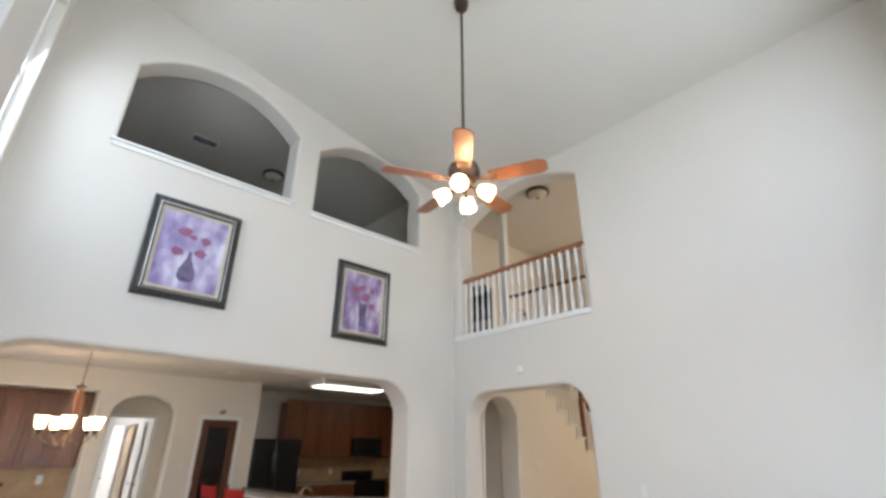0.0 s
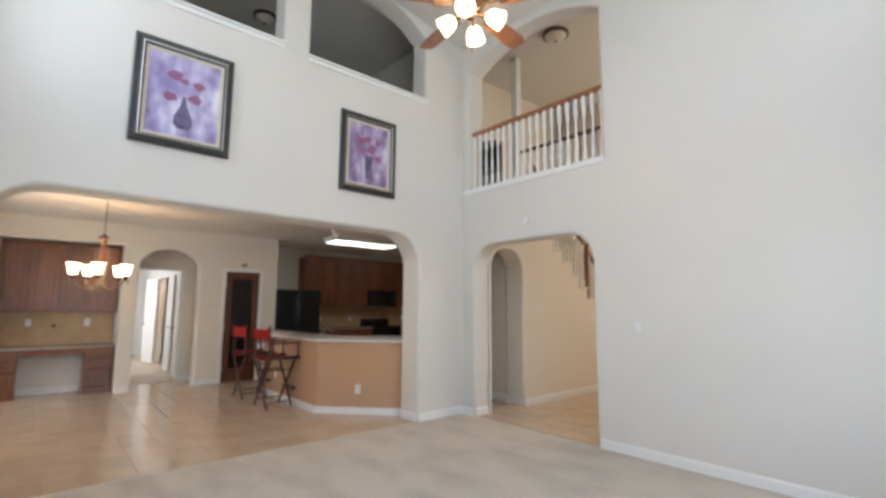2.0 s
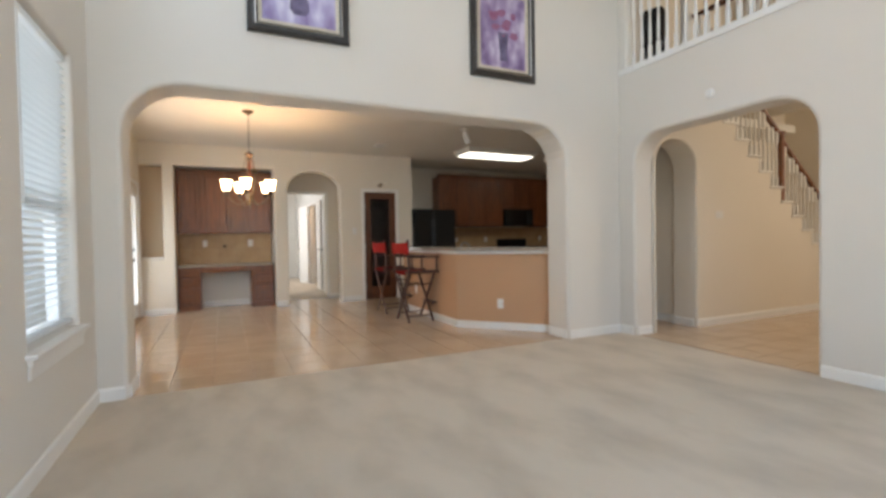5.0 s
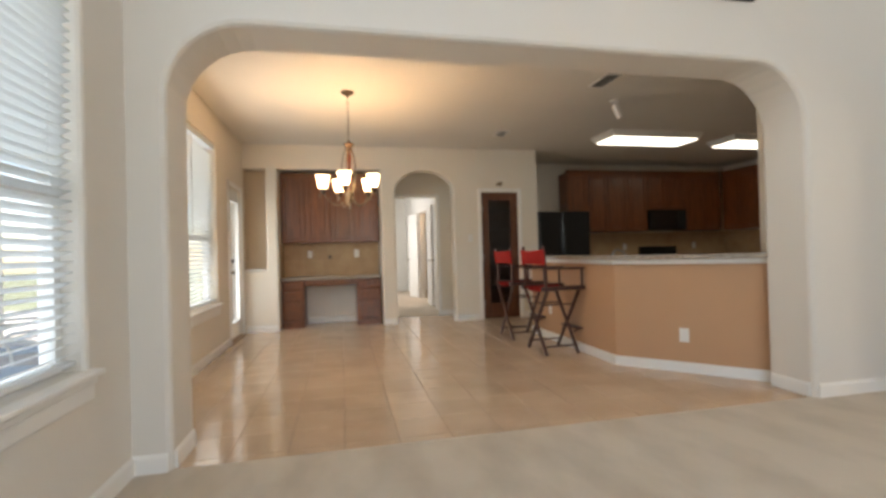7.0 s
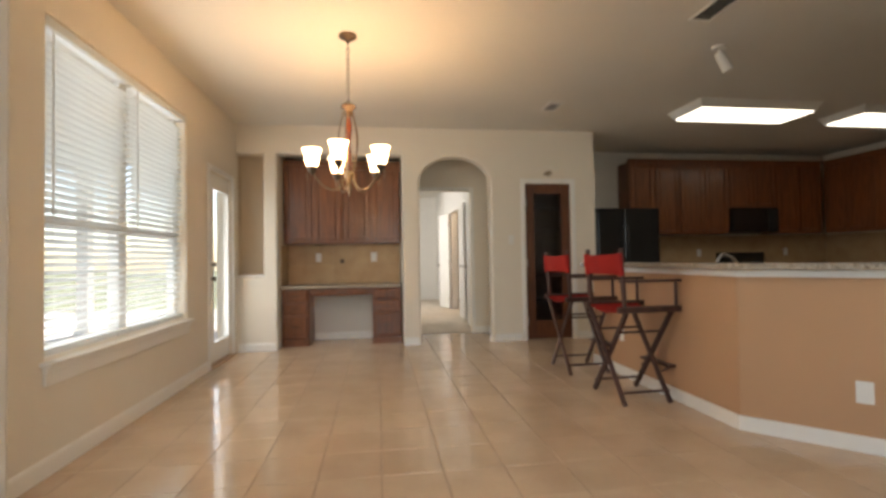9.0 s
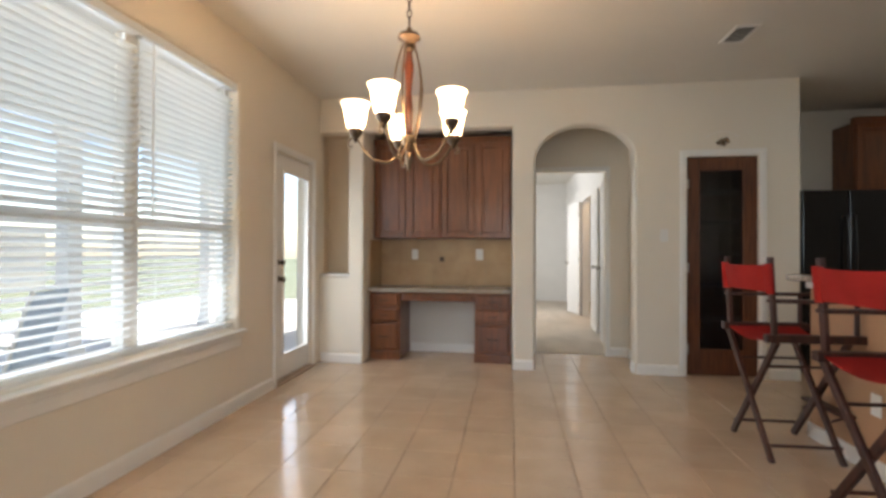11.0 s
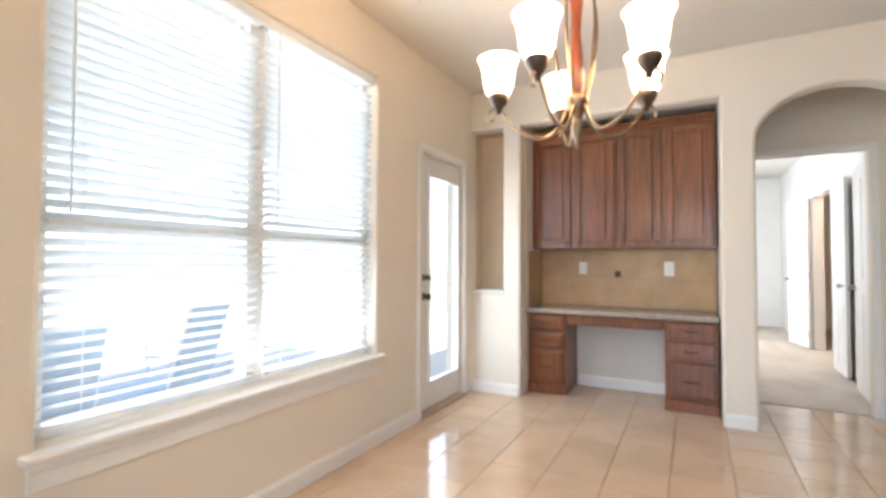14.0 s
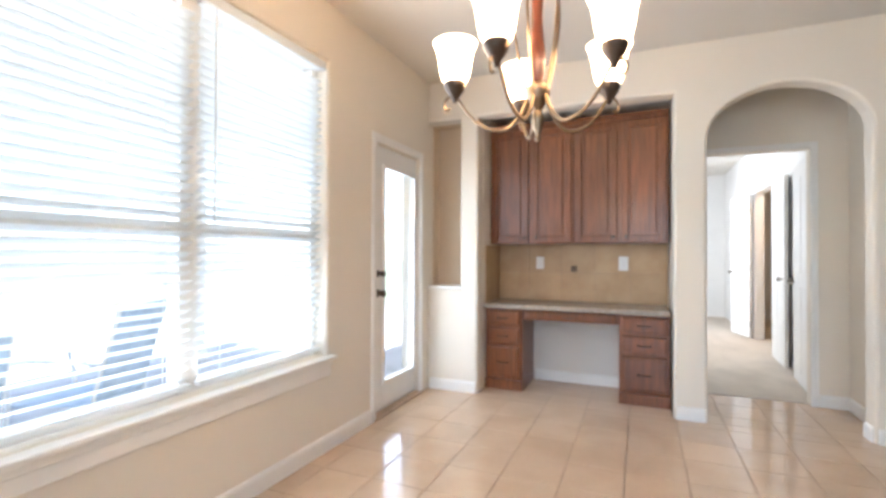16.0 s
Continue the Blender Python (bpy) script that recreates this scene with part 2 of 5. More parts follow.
def tube(bm, points, r, n=8, r_end=None):
    pts = [Vector(p) for p in points]
    rings = []
    up = Vector((0.3, 0.2, 0.93)).normalized()
    for i, p in enumerate(pts):
        d = (pts[min(i + 1, len(pts) - 1)] - pts[max(i - 1, 0)]).normalized()
        s = d.cross(up).normalized()
        t = s.cross(d)
        rr = r if r_end is None else r + (r_end - r) * i / (len(pts) - 1)
        rings.append([bm.verts.new(p + rr * (s * math.cos(k * math.tau / n) + t * math.sin(k * math.tau / n))) for k in range(n)])
    for a, b in zip(rings, rings[1:]):
        for k in range(n):
            bm.faces.new((a[k], a[(k + 1) % n], b[(k + 1) % n], b[k]))
    bm.faces.new(rings[0][::-1])
    bm.faces.new(rings[-1])


def smooth_curve(pts, per=6):
    """Points of a soft curve through pts."""
    p = [Vector(q) for q in pts]
    p = [2 * p[0] - p[1], *p, 2 * p[-1] - p[-2]]
    out = []
    for a, b, c, d in zip(p, p[1:], p[2:], p[3:]):
        for k in range(per):
            t = k / per
            out.append(0.5 * (2 * b + (c - a) * t + (2 * a - 5 * b + 4 * c - d) * t * t + (3 * b - a - 3 * c + d) * t ** 3))
    return out + [p[-2]]


def mesh_object(name, bm, mat, smooth=False):
    bmesh.ops.recalc_face_normals(bm, faces=bm.faces[:])
    me = bpy.data.meshes.new(name)
    bm.to_mesh(me)
    bm.free()
    me.materials.append(mat)
    if smooth:
        me.shade_smooth()
        me.set_sharp_from_angle(angle=radians(38))
    return new(name, me)


def part(name, bm, mat, parent, label="", smooth=False):
    ob = mesh_object(name, bm, mat, smooth)
    ob.parent = parent
    return tagged(ob, label)


def piece(name, me, parent, loc=(0, 0, 0), rot=(0, 0, 0)):
    """One of many alike pieces, on shared mesh data."""
    ob = new(name, me)
    ob.parent = parent
    ob.location, ob.rotation_euler = loc, rot
    return ob


def shared(name, bm, mat):
    bmesh.ops.recalc_face_normals(bm, faces=bm.faces[:])
    me = bpy.data.meshes.new(name)
    bm.to_mesh(me)
    bm.free()
    me.materials.append(mat)
    return me


def thing(name, label, category, m=None, group="", kind=""):
    ob = new(name)
    ob.empty_display_size = 0.1
    if m is not None:
        ob.matrix_basis = m
    return tagged(ob, label, category, group, kind)


def simple(name, mat, label, category, *boxes, bevel=0.004, kind="", group=""):
    bm = bmesh.new()
    for b in boxes:
        box(bm, *b, bevel=bevel)
    return tagged(mesh_object(name, bm, mat), label, category, group, kind)


def structure(name, mat, label, *boxes, bevel=0.0, category="structure"):
    return simple(name, mat, label, category, *boxes, bevel=bevel, kind="structure")


def arch_round(u0, u1, v0, top, r, n=8):
    """An opening with a flat head and round shoulders, from the floor v0."""
    pts = [(u0, v0)]
    for k in range(n + 1):
        a = math.pi - k * math.pi / 2 / n
        pts.append((u0 + r + r * math.cos(a), top - r + r * math.sin(a)))
    for k in range(n + 1):
        a = math.pi / 2 - k * math.pi / 2 / n
        pts.append((u1 - r + r * math.cos(a), top - r + r * math.sin(a)))
    return pts + [(u1, v0)]


def arch_segment(u0, u1, v0, spring, crown, n=20):
    """An opening with a shallow curved head."""
    w, h = (u1 - u0) / 2, crown - spring
    r = (w * w + h * h) / 2 / h
    a = math.asin(w / r)
    return [(u0, v0)] + [((u0 + u1) / 2 + r * math.sin(-a + 2 * a * k / n), crown - r + r * math.cos(-a + 2 * a * k / n)) for k in range(n + 1)] + [(u1, v0)]


def arch_ellipse(u0, u1, v0, spring, crown, n=20):
    return [(u0, v0)] + [((u0 + u1) / 2 - (u1 - u0) / 2 * math.cos(math.pi * k / n), spring + (crown - spring) * math.sin(math.pi * k / n)) for k in range(n + 1)] + [(u1, v0)]


def rect(u0, u1, v0, v1):
    return [(u0, v0), (u0, v1), (u1, v1), (u1, v0)]


def panel_wall(name, mat, place, u0, u1, v0, v1, thick, notches=(), holes=(), v1_end=None, label="", soft=0.02):
    """An upright wall: place maps (u, v, depth) into the world; notches reach the floor, holes do not. Openings have rounded edges."""
    outline, keep = [(u0, v0)], [False]
    for nt in sorted(notches, key=lambda q: q[0][0]):
        outline += nt
        keep += [True] * len(nt)
    outline += [(u1, v0), (u1, v1 if v1_end is None else v1_end), (u0, v1)]
    keep += [False] * 3
    loops = [(outline, keep)] + [(list(hh), [True] * len(hh)) for hh in holes]
    grown = []
    for lp, kp in loops:
        k, out = len(lp), []
        area = sum(lp[j][0] * lp[(j + 1) % k][1] - lp[(j + 1) % k][0] * lp[j][1] for j in range(k))
        side = (1 if area > 0 else -1) * (1 if lp is outline else -1)
        for j in range(k):
            if not kp[j]:
                out.append((0, 0))
                continue
            move = Vector((0, 0))
            for a, b in ((lp[j - 1], lp[j]), (lp[j], lp[(j + 1) % k])):
                d = Vector((b[0] - a[0], b[1] - a[1]))
                if lp is outline and abs(d.y) < 1e-6 and abs(a[1] - v0) < 1e-6:
                    continue
                move += Vector((-d.y, d.x)).normalized() * side
            m = move.length
            move = move / m * (2 / m if m > 1.2 else 1) if m else move
            if lp is outline and abs(lp[j][1] - v0) < 1e-6:
                move.y = 0
            out.append((move.x, move.y))
        grown.append(out)
    steps = [(soft, 0.0), (soft * 0.3, soft * 0.3), (0.0, soft), (0.0, thick - soft), (soft * 0.3, thick - soft * 0.3), (soft, thick)] if soft else [(0, 0), (0, thick)]
    bm = bmesh.new()
    levels = []
    for g, dep in steps:
        levels.append([bm.verts.new(place(u + g * mu, v + g * mv, dep)) for (lp, _), gr in zip(loops, grown) for (u, v), (mu, mv) in zip(lp, gr)])
    for level in (levels[0], levels[-1]):
        i, rim = 0, []
        for lp, _ in loops:
            k = len(lp)
            rim += [bm.edges.new((level[i + j], level[i + (j + 1) % k])) for j in range(k) if (level[i + j].co - level[i + (j + 1) % k].co).length > 1e-7]
            i += k
        bmesh.ops.triangle_fill(bm, edges=rim, use_beauty=True)
    for fr, bk in zip(levels, levels[1:]):
        i = 0
        for lp, _ in loops:
            k = len(lp)
            for j in range(k):
                a, b = i + j, i + (j + 1) % k
                bm.faces.new((fr[a], fr[b], bk[b], bk[a]))
            i += k
    bmesh.ops.dissolve_degenerate(bm, dist=1e-5, edges=bm.edges[:])
    ob = mesh_object(name, bm, mat)
    return tagged(ob, label or "painted off-white plaster wall", "wall", kind="structure")


# ---------- the house ----------
XL, XR, YB = 0.20, 5.2, -5.15      # living room: window wall, plain wall, back wall
T, TA, TU, TE = 0.16, 0.36, 0.30, 0.28   # wall thicknesses: common, arch wall low and high, east wall
KY = 5.643                         # kitchen's back wall
YD = 4.525                         # dining room's far wall
ZC, ZU = 2.72, 3.0                 # lower ceiling, upper floor


def vault(x):
    return 5.12 + 0.18 * (XR - x)


def along_x(y, away=1):
    return lambda u, v, d: Vector((u, y + away * d, v))


def along_y(x, away=1):
    return lambda u, v, d: Vector((x + away * d, u, v))


panel_wall("wall_arch_low", WALL, along_x(0), XL, XR, 0, ZC, TA, notches=[arch_round(0.385, 4.43, 0, 2.315, 0.40)],
           label="off-white wall with a wide round-shouldered arch", soft=0.03)
panel_wall("wall_arch_high", WALL, along_x(0), XL, XR, ZC, vault(XL), TU, v1_end=vault(XR),
           holes=[arch_segment(0.82, 2.55, 4.18, 5.11, 5.48), arch_segment(2.85, 4.50, 4.14, 5.03, 5.36)],
           label="tall off-white wall with two high arched openings", soft=0.03)
panel_wall("wall_east", WALL, along_y(XR), YB, -0.002, 0, vault(XR), TE,
           notches=[arch_round(-1.99, -0.22, 0, 2.23, 0.33)],
           holes=[arch_segment(-2.15, -0.12, 2.99, 4.73, 5.02)],
           label="plain off-white two-storey wall with an arch and a gallery opening", soft=0.03)
# the two at y -3.4 are unseen, added to let in daylight
LIVING_WINDOWS = [(-1.25, -0.40, 0.62, 2.30), (-1.25, -0.40, 3.25, 5.05), (-3.4, -2.2, 0.60, 2.36), (-3.4, -2.2, 3.25, 5.05)]
panel_wall("wall_west_living", WALL, along_y(XL, -1), YB, 0, 0, vault(XL), 0.17,
           holes=[rect(a, b, c, d) for a, b, c, d in LIVING_WINDOWS], label="off-white window wall of the living room")
BACK_WINDOWS = [(0.9, 2.5, 0.6, 2.4), (2.8, 4.4, 0.6, 2.4), (0.9, 2.5, 3.3, 4.9), (2.8, 4.4, 3.3, 4.9)]
panel_wall("wall_back", WALL, along_x(YB, -1), XL, XR, 0, vault(XL), 0.17, v1_end=vault(XR),
           holes=[rect(*w) for w in BACK_WINDOWS], label="off-white back wall with tall windows")
# sloping ceiling of the living room
bm = bmesh.new()
lo = [bm.verts.new(p) for p in ((XL - 0.2, YB - 0.2, vault(XL - 0.2)), (XR + T, YB - 0.2, vault(XR + T)), (XR + T, TA, vault(XR + T)), (XL - 0.2, TA, vault(XL - 0.2)))]
hi = [bm.verts.new(v.co + Vector((0, 0, 0.12))) for v in lo]
bm.faces.new(lo)
bm.faces.new(hi[::-1])
for k in range(4):
    bm.faces.new((lo[k], hi[k], hi[(k + 1) % 4], lo[(k + 1) % 4]))
tagged(mesh_object("ceiling_living", bm, CEIL), "sloping off-white painted ceiling", "ceiling", kind="structure")

# dining room and kitchen shell
WIN = (1.31, 3.06, 0.575, 2.36)
panel_wall("wall_west_dining", CREAM, along_y(XW, -1), TA + 0.002, YD - 0.002, 0, ZC, 0.17, notches=[rect(3.62, 4.33, 0, 2.0)],
           holes=[rect(*WIN)], label="cream dining-room wall with a wide window and a patio door")
panel_wall("wall_desk", CREAM, along_x(YD), XW - 0.17, 4.40, 0, ZC, T,
           notches=[rect(0.34, 1.85, 0, 2.375), arch_ellipse(2.065, 2.995, 0, 2.02, 2.365), rect(3.445, 4.065, 0, 2.03)],
           holes=[rect(XW - 0.02, 0.18, 0.885, 2.37)], label="cream wall with a desk alcove, a small arch and a pantry door")
structure("wall_nook_back", TAN, "tan back and sides of the nook", (XW - 0.15, 0.179, 4.80, 4.90, 0.80, ZC), (XW - 0.15, XW - 0.022, YD + T + 0.002, 4.798, 0.80, ZC), (XW - 0.02, 0.178, YD + T + 0.002, 4.798, 2.372, 2.50), (XW - 0.02, 0.178, YD + T + 0.002, 4.798, 0.80, 0.883))
structure("wall_alcove_back", WALL, "off-white back wall of the desk alcove", (0.06, 1.851, 5.205, 5.268, 0, ZC))
structure("wall_alcove_sides", CREAM, "off-white side walls of the desk alcove", (0.18, 0.338, YD + T + 0.002, 5.203, 0, ZC), (1.853, 2.062, YD + T + 0.002, 5.268, 0, ZC))
structure("ceiling_alcove", WALL, "off-white soffit of the desk alcove", (0.34, 1.851, YD + T + 0.002, 5.203, 2.44, 2.6))
structure("wall_vestibule", CREAM, "cream vestibule wall behind the arch", (3.11, 3.24, YD + T + 0.002, 5.268, 0, ZC))
panel_wall("wall_vestibule_back", CREAM, along_x(5.27), 0.9, 3.24, 0, ZC, 0.12, notches=[rect(2.115, 2.865, 0, 2.04)], label="cream wall with a bedroom doorway")
structure("wall_pantry", CREAM, "cream walls of the pantry", (3.30, 3.40, YD + T + 0.002, 5.55, 0, ZC), (3.30, 4.38, 5.55, 5.64, 0, ZC), (4.28, 4.398, YD + T + 0.002, 5.548, 0, ZC))
structure("wall_kitchen", CREAM, "cream kitchen walls", (4.40, 9.4, KY + 0.002, KY + 0.12, 0, ZC), (9.07, 9.19, 1.1, KY, 0, ZC), (5.3, 9.068, 1.1, 1.22, 0, ZC))
structure("ceiling_dining", CEIL, "flat cream ceiling over dining room and kitchen", (-0.55, 9.4, TA + 0.002, 5.80, ZC, ZC + 0.12), category="ceiling")
# loft behind the high openings
structure("floor_loft", CARPET, "carpeted loft floor", (-0.2, XR, TU + 0.004, 5.2, ZC + 0.13, ZU), category="floor")
structure("wall_loft", WALL, "unlit off-white loft walls", (-0.3, -0.1, TU + 0.004, 5.2, ZU, 5.55), (-0.1, XR, 5.0, 5.15, ZU, 5.55), (XR - 0.12, XR + 0.02, TU + 0.004, 5.0, ZU, 5.55))
structure("ceiling_loft", CEIL, "unlit loft ceiling", (-0.3, XR + 0.1, TU + 0.004, 5.2, 5.55, 5.66), category="ceiling")
# foyer and upper gallery
panel_wall("wall_foyer", CREAM, along_x(-0.24), XR + TE + 0.002, 6.35, 0, ZC, 0.34, notches=[arch_round(5.52, 6.20, 0, 2.24, 0.30)],
           label="cream foyer wall with a narrow arch")
# wall that follows the stairs
STEPS = 15
RISE, RUN, STAIR_X = 0.195, 0.243, 9.87
outline = [(6.352, 0.0), (STAIR_X, 0.0)]
for k in range(STEPS):
    x = STAIR_X - k * RUN
    if x < 6.36:
        break
    outline += [(x, (k + 1) * RISE - 0.03), (max(6.352, x - RUN), (k + 1) * RISE - 0.03)]
bm = bmesh.new()
fa = [bm.verts.new((x, -0.238, z)) for x, z in outline]
fb = [bm.verts.new((x, -0.12, z)) for x, z in outline]
for a, b, c in tessellate_polygon([[Vector((x, z, 0)) for x, z in outline]]):
    bm.faces.new((fa[a], fa[b], fa[c]))
    bm.faces.new((fb[c], fb[b], fb[a]))
for j in range(len(outline)):
    k = (j + 1) % len(outline)
    bm.faces.new((fa[j], fa[k], fb[k], fb[j]))
tagged(mesh_object("wall_under_stairs", bm, CREAM), "cream wall under the stairs", "wall", kind="structure")
structure("wall_passage", CREAM, "cream passage walls", (6.25, 6.37, 0.102, 0.9, 0, ZC), (XR + 0.01, 5.38, 0.004, 0.9, 0, ZC), (XR + 0.01, 6.37, 0.9, 1.0, 0, ZC))
structure("wall_stair", CREAM, "cream wall behind the stairs", (6.37, 10.3, 0.95, 1.07, 0, 5.5), category="wall")
structure("wall_foyer_far", CREAM, "cream far walls of the foyer", (10.2, 10.32, YB, 0.95, 0, 5.5), (XR + TE, 10.2, YB, YB + 0.12, 0, 5.5))
structure("floor_gallery", CARPET, "carpeted gallery floor", (XR + TE + 0.002, 6.6, -2.9, 5.0, ZC + 0.02, ZU - 0.002), (6.6, 7.3, 0.0, 0.95, ZC + 0.02, ZU - 0.004), category="floor")
structure("ceiling_gallery_under", CEIL, "cream foyer ceiling", (XR + TE + 0.002, 6.6, -2.9, -0.25, ZC - 0.02, ZC + 0.018), category="ceiling")
structure("ceiling_gallery", CEIL, "cream gallery ceiling", (XR + TE + 0.002, 10.3, YB, 5.1, 5.5, 5.6), category="ceiling")
structure("wall_gallery", CREAM, "cream gallery walls", (XR + TE, 9.9, 3.2, 3.32, ZU, 5.5), (9.0, 9.1, -0.2, 3.2, ZU, 5.5))
# floors
structure("floor_carpet", CARPET, "beige wall-to-wall carpet with vacuum marks", (XL - 0.15, XR + 0.02, YB - 0.1, 0.02, -0.12, 0.0), category="floor")
floor_tiled = structure("floor_tiled", GROUT, "glossy beige ceramic tile floor with dark joints", (-0.5, 9.4, 0.022, 5.80, -0.12, -0.004), (XR + 0.022, 10.4, YB, 0.02, -0.12, -0.0042), category="floor")
structure("floor_bedroom", CARPET, "pale bedroom carpet", (0.2, 4.5, 5.802, 11.2, -0.12, 0.004), (0.9, 3.24, 5.33, 5.80, -0.003, 0.006), category="floor")
structure("ground", GRASS, "mown lawn", (-80, -7.0, -80, 80, -0.3, -0.16), (-7.0, 80, -80, -5.2, -0.3, -0.16), (-7.0, 80, 11.3, 80, -0.3, -0.16), category="ground")
structure("patio_floor", PATIO, "pale concrete patio slab", (-7.0, XW - 0.172, -5.4, 11.3, -0.3, -0.10), category="ground")
structure("patio_roof", TRIM, "white boarded ceiling of the covered patio", (-3.6, -0.175, -1.6, 7.6, 2.86, 3.0), category="roof")
structure("patio_beam", TRIM, "pale beam across the patio posts", (-3.44, -3.26, -1.5, 7.5, 2.62, 2.858), category="beam")
# unseen slab over all ceilings, added to block the sun
structure("unseen_roof_slab", PATIO, "unseen flat slab that keeps the sun out of the house", (-0.5, 10.5, -5.3, 11.3, 6.2, 6.3), category="roof")
# bedroom beyond the vestibule
structure("wall_bedroom", TRIM, "white bedroom walls", (0.9, 1.0, 5.392, 11.0, 0, ZC), (1.0, 4.4, 11.0, 11.12, 0, ZC), (4.3, 4.4, 5.77, 11.0, 0, ZC), (3.24, 4.4, 5.66, 5.768, 0, ZC))
structure("wall_bedroom_closet", TRIM, "white closet wall of the bedroom", (3.09, 3.21, 5.392, 7.24, 0, ZC), (3.09, 3.21, 8.48, 11.0, 0, ZC), (3.09, 3.21, 7.24, 8.48, 2.05, ZC))
structure("ceiling_bedroom", CEIL, "white bedroom ceiling", (0.9, 4.4, 5.802, 11.12, ZC, ZC + 0.1), category="ceiling")


# ---------- trim ----------
def baseboard(name, *runs):
    """Runs of painted skirting: (x0, y0, x1, y1, nx, ny), the last two pointing into the room."""
    bm = bmesh.new()
    for x0, y0, x1, y1, nx, ny in runs:
        d = Vector((x1 - x0, y1 - y0, 0))
        L = d.length
        m = Matrix.Translation((x0, y0, 0)) @ Matrix(((d.x / L, nx, 0, 0), (d.y / L, ny, 0, 0), (0, 0, 1, 0), (0, 0, 0, 1)))
        sec = [(0.0, 0.0), (0.014, 0.0), (0.014, 0.075), (0.010, 0.088), (0.004, 0.095), (0.0, 0.095)]
        ends = [[bm.verts.new(m @ Vector((u, a + 0.001, z))) for a, z in sec] for u in (0, L)]
        for k in range(len(sec)):
            j = (k + 1) % len(sec)
            bm.faces.new((ends[0][k], ends[0][j], ends[1][j], ends[1][k]))
        bm.faces.new(ends[0][::-1])
        bm.faces.new(ends[1])
    return tagged(mesh_object(name, bm, TRIM), "white painted skirting board", "baseboard", kind="structure")


baseboard("baseboard_living", (XL, 0, 0.365, 0, 0, -1), (4.46, 0, XR, 0, 0, -1), (XR, -0.01, XR, -0.19, -1, 0), (XR, -2.02, XR, YB, -1, 0),
          (XL, YB, XL, 0, 1, 0), (0.385, 0.03, 0.385, TA - 0.03, 1, 0), (4.43, 0.03, 4.43, TA - 0.03, -1, 0), (XR + 0.03, -0.22, XR + TE - 0.03, -0.22, 0, -1))
baseboard("baseboard_dining", (XW, TA, XW, 3.55, 1, 0), (XW + 0.02, YD, 0.325, YD, 0, -1), (1.865, YD, 2.05, YD, 0, -1), (3.01, YD, 3.37, YD, 0, -1),
          (4.14, YD, 4.40, YD, 0, -1), (0.70, 5.205, 1.45, 5.205, 0, -1), (3.11, 5.26, 3.11, YD + T, -1, 0), (2.92, 5.27, 3.11, 5.27, 0, -1), (2.995, YD + 0.02, 2.995, YD + T - 0.02, -1, 0))
baseboard("baseboard_foyer", (6.2, -0.24, 10.2, -0.24, 0, -1), (6.25, 0.10, 6.25, 0.9, -1, 0), (6.2, -0.2, 6.2, 0.10, -1, 0), (10.2, -0.24, 10.2, YB, -1, 0))


def casing(name, place, u0, u1, top, width=0.062, proud=0.018):
    """White door casing round an opening; place maps (u, v, d) with d out of the wall."""
    bm = bmesh.new()
    for a, b, c, d in ((u0 - width, u0, 0, top + width), (u1, u1 + width, 0, top + width), (u0, u1, top, top + width)):
        for inset, depth in ((0.0, proud * 0.6), (0.012, proud)):
            vs = box(bm, a + inset, b - inset, 0.001, depth, c + (inset if c else 0), d - inset, bevel=0.003)
            for v in vs:
                v.co = place(v.co.x, v.co.z, v.co.y)
    return tagged(mesh_object(name, bm, TRIM), "white painted door casing", "trim", kind="structure")


casing("trim_pantry", lambda u, v, d: Vector((u, YD - d, v)), 3.445, 4.065, 2.03)
casing("trim_patio_door", lambda u, v, d: Vector((XW + d, u, v)), 3.62, 4.33, 2.0)
casing("trim_bedroom_door", lambda u, v, d: Vector((u, 5.27 - d, v)), 2.115, 2.865, 2.04, width=0.05)


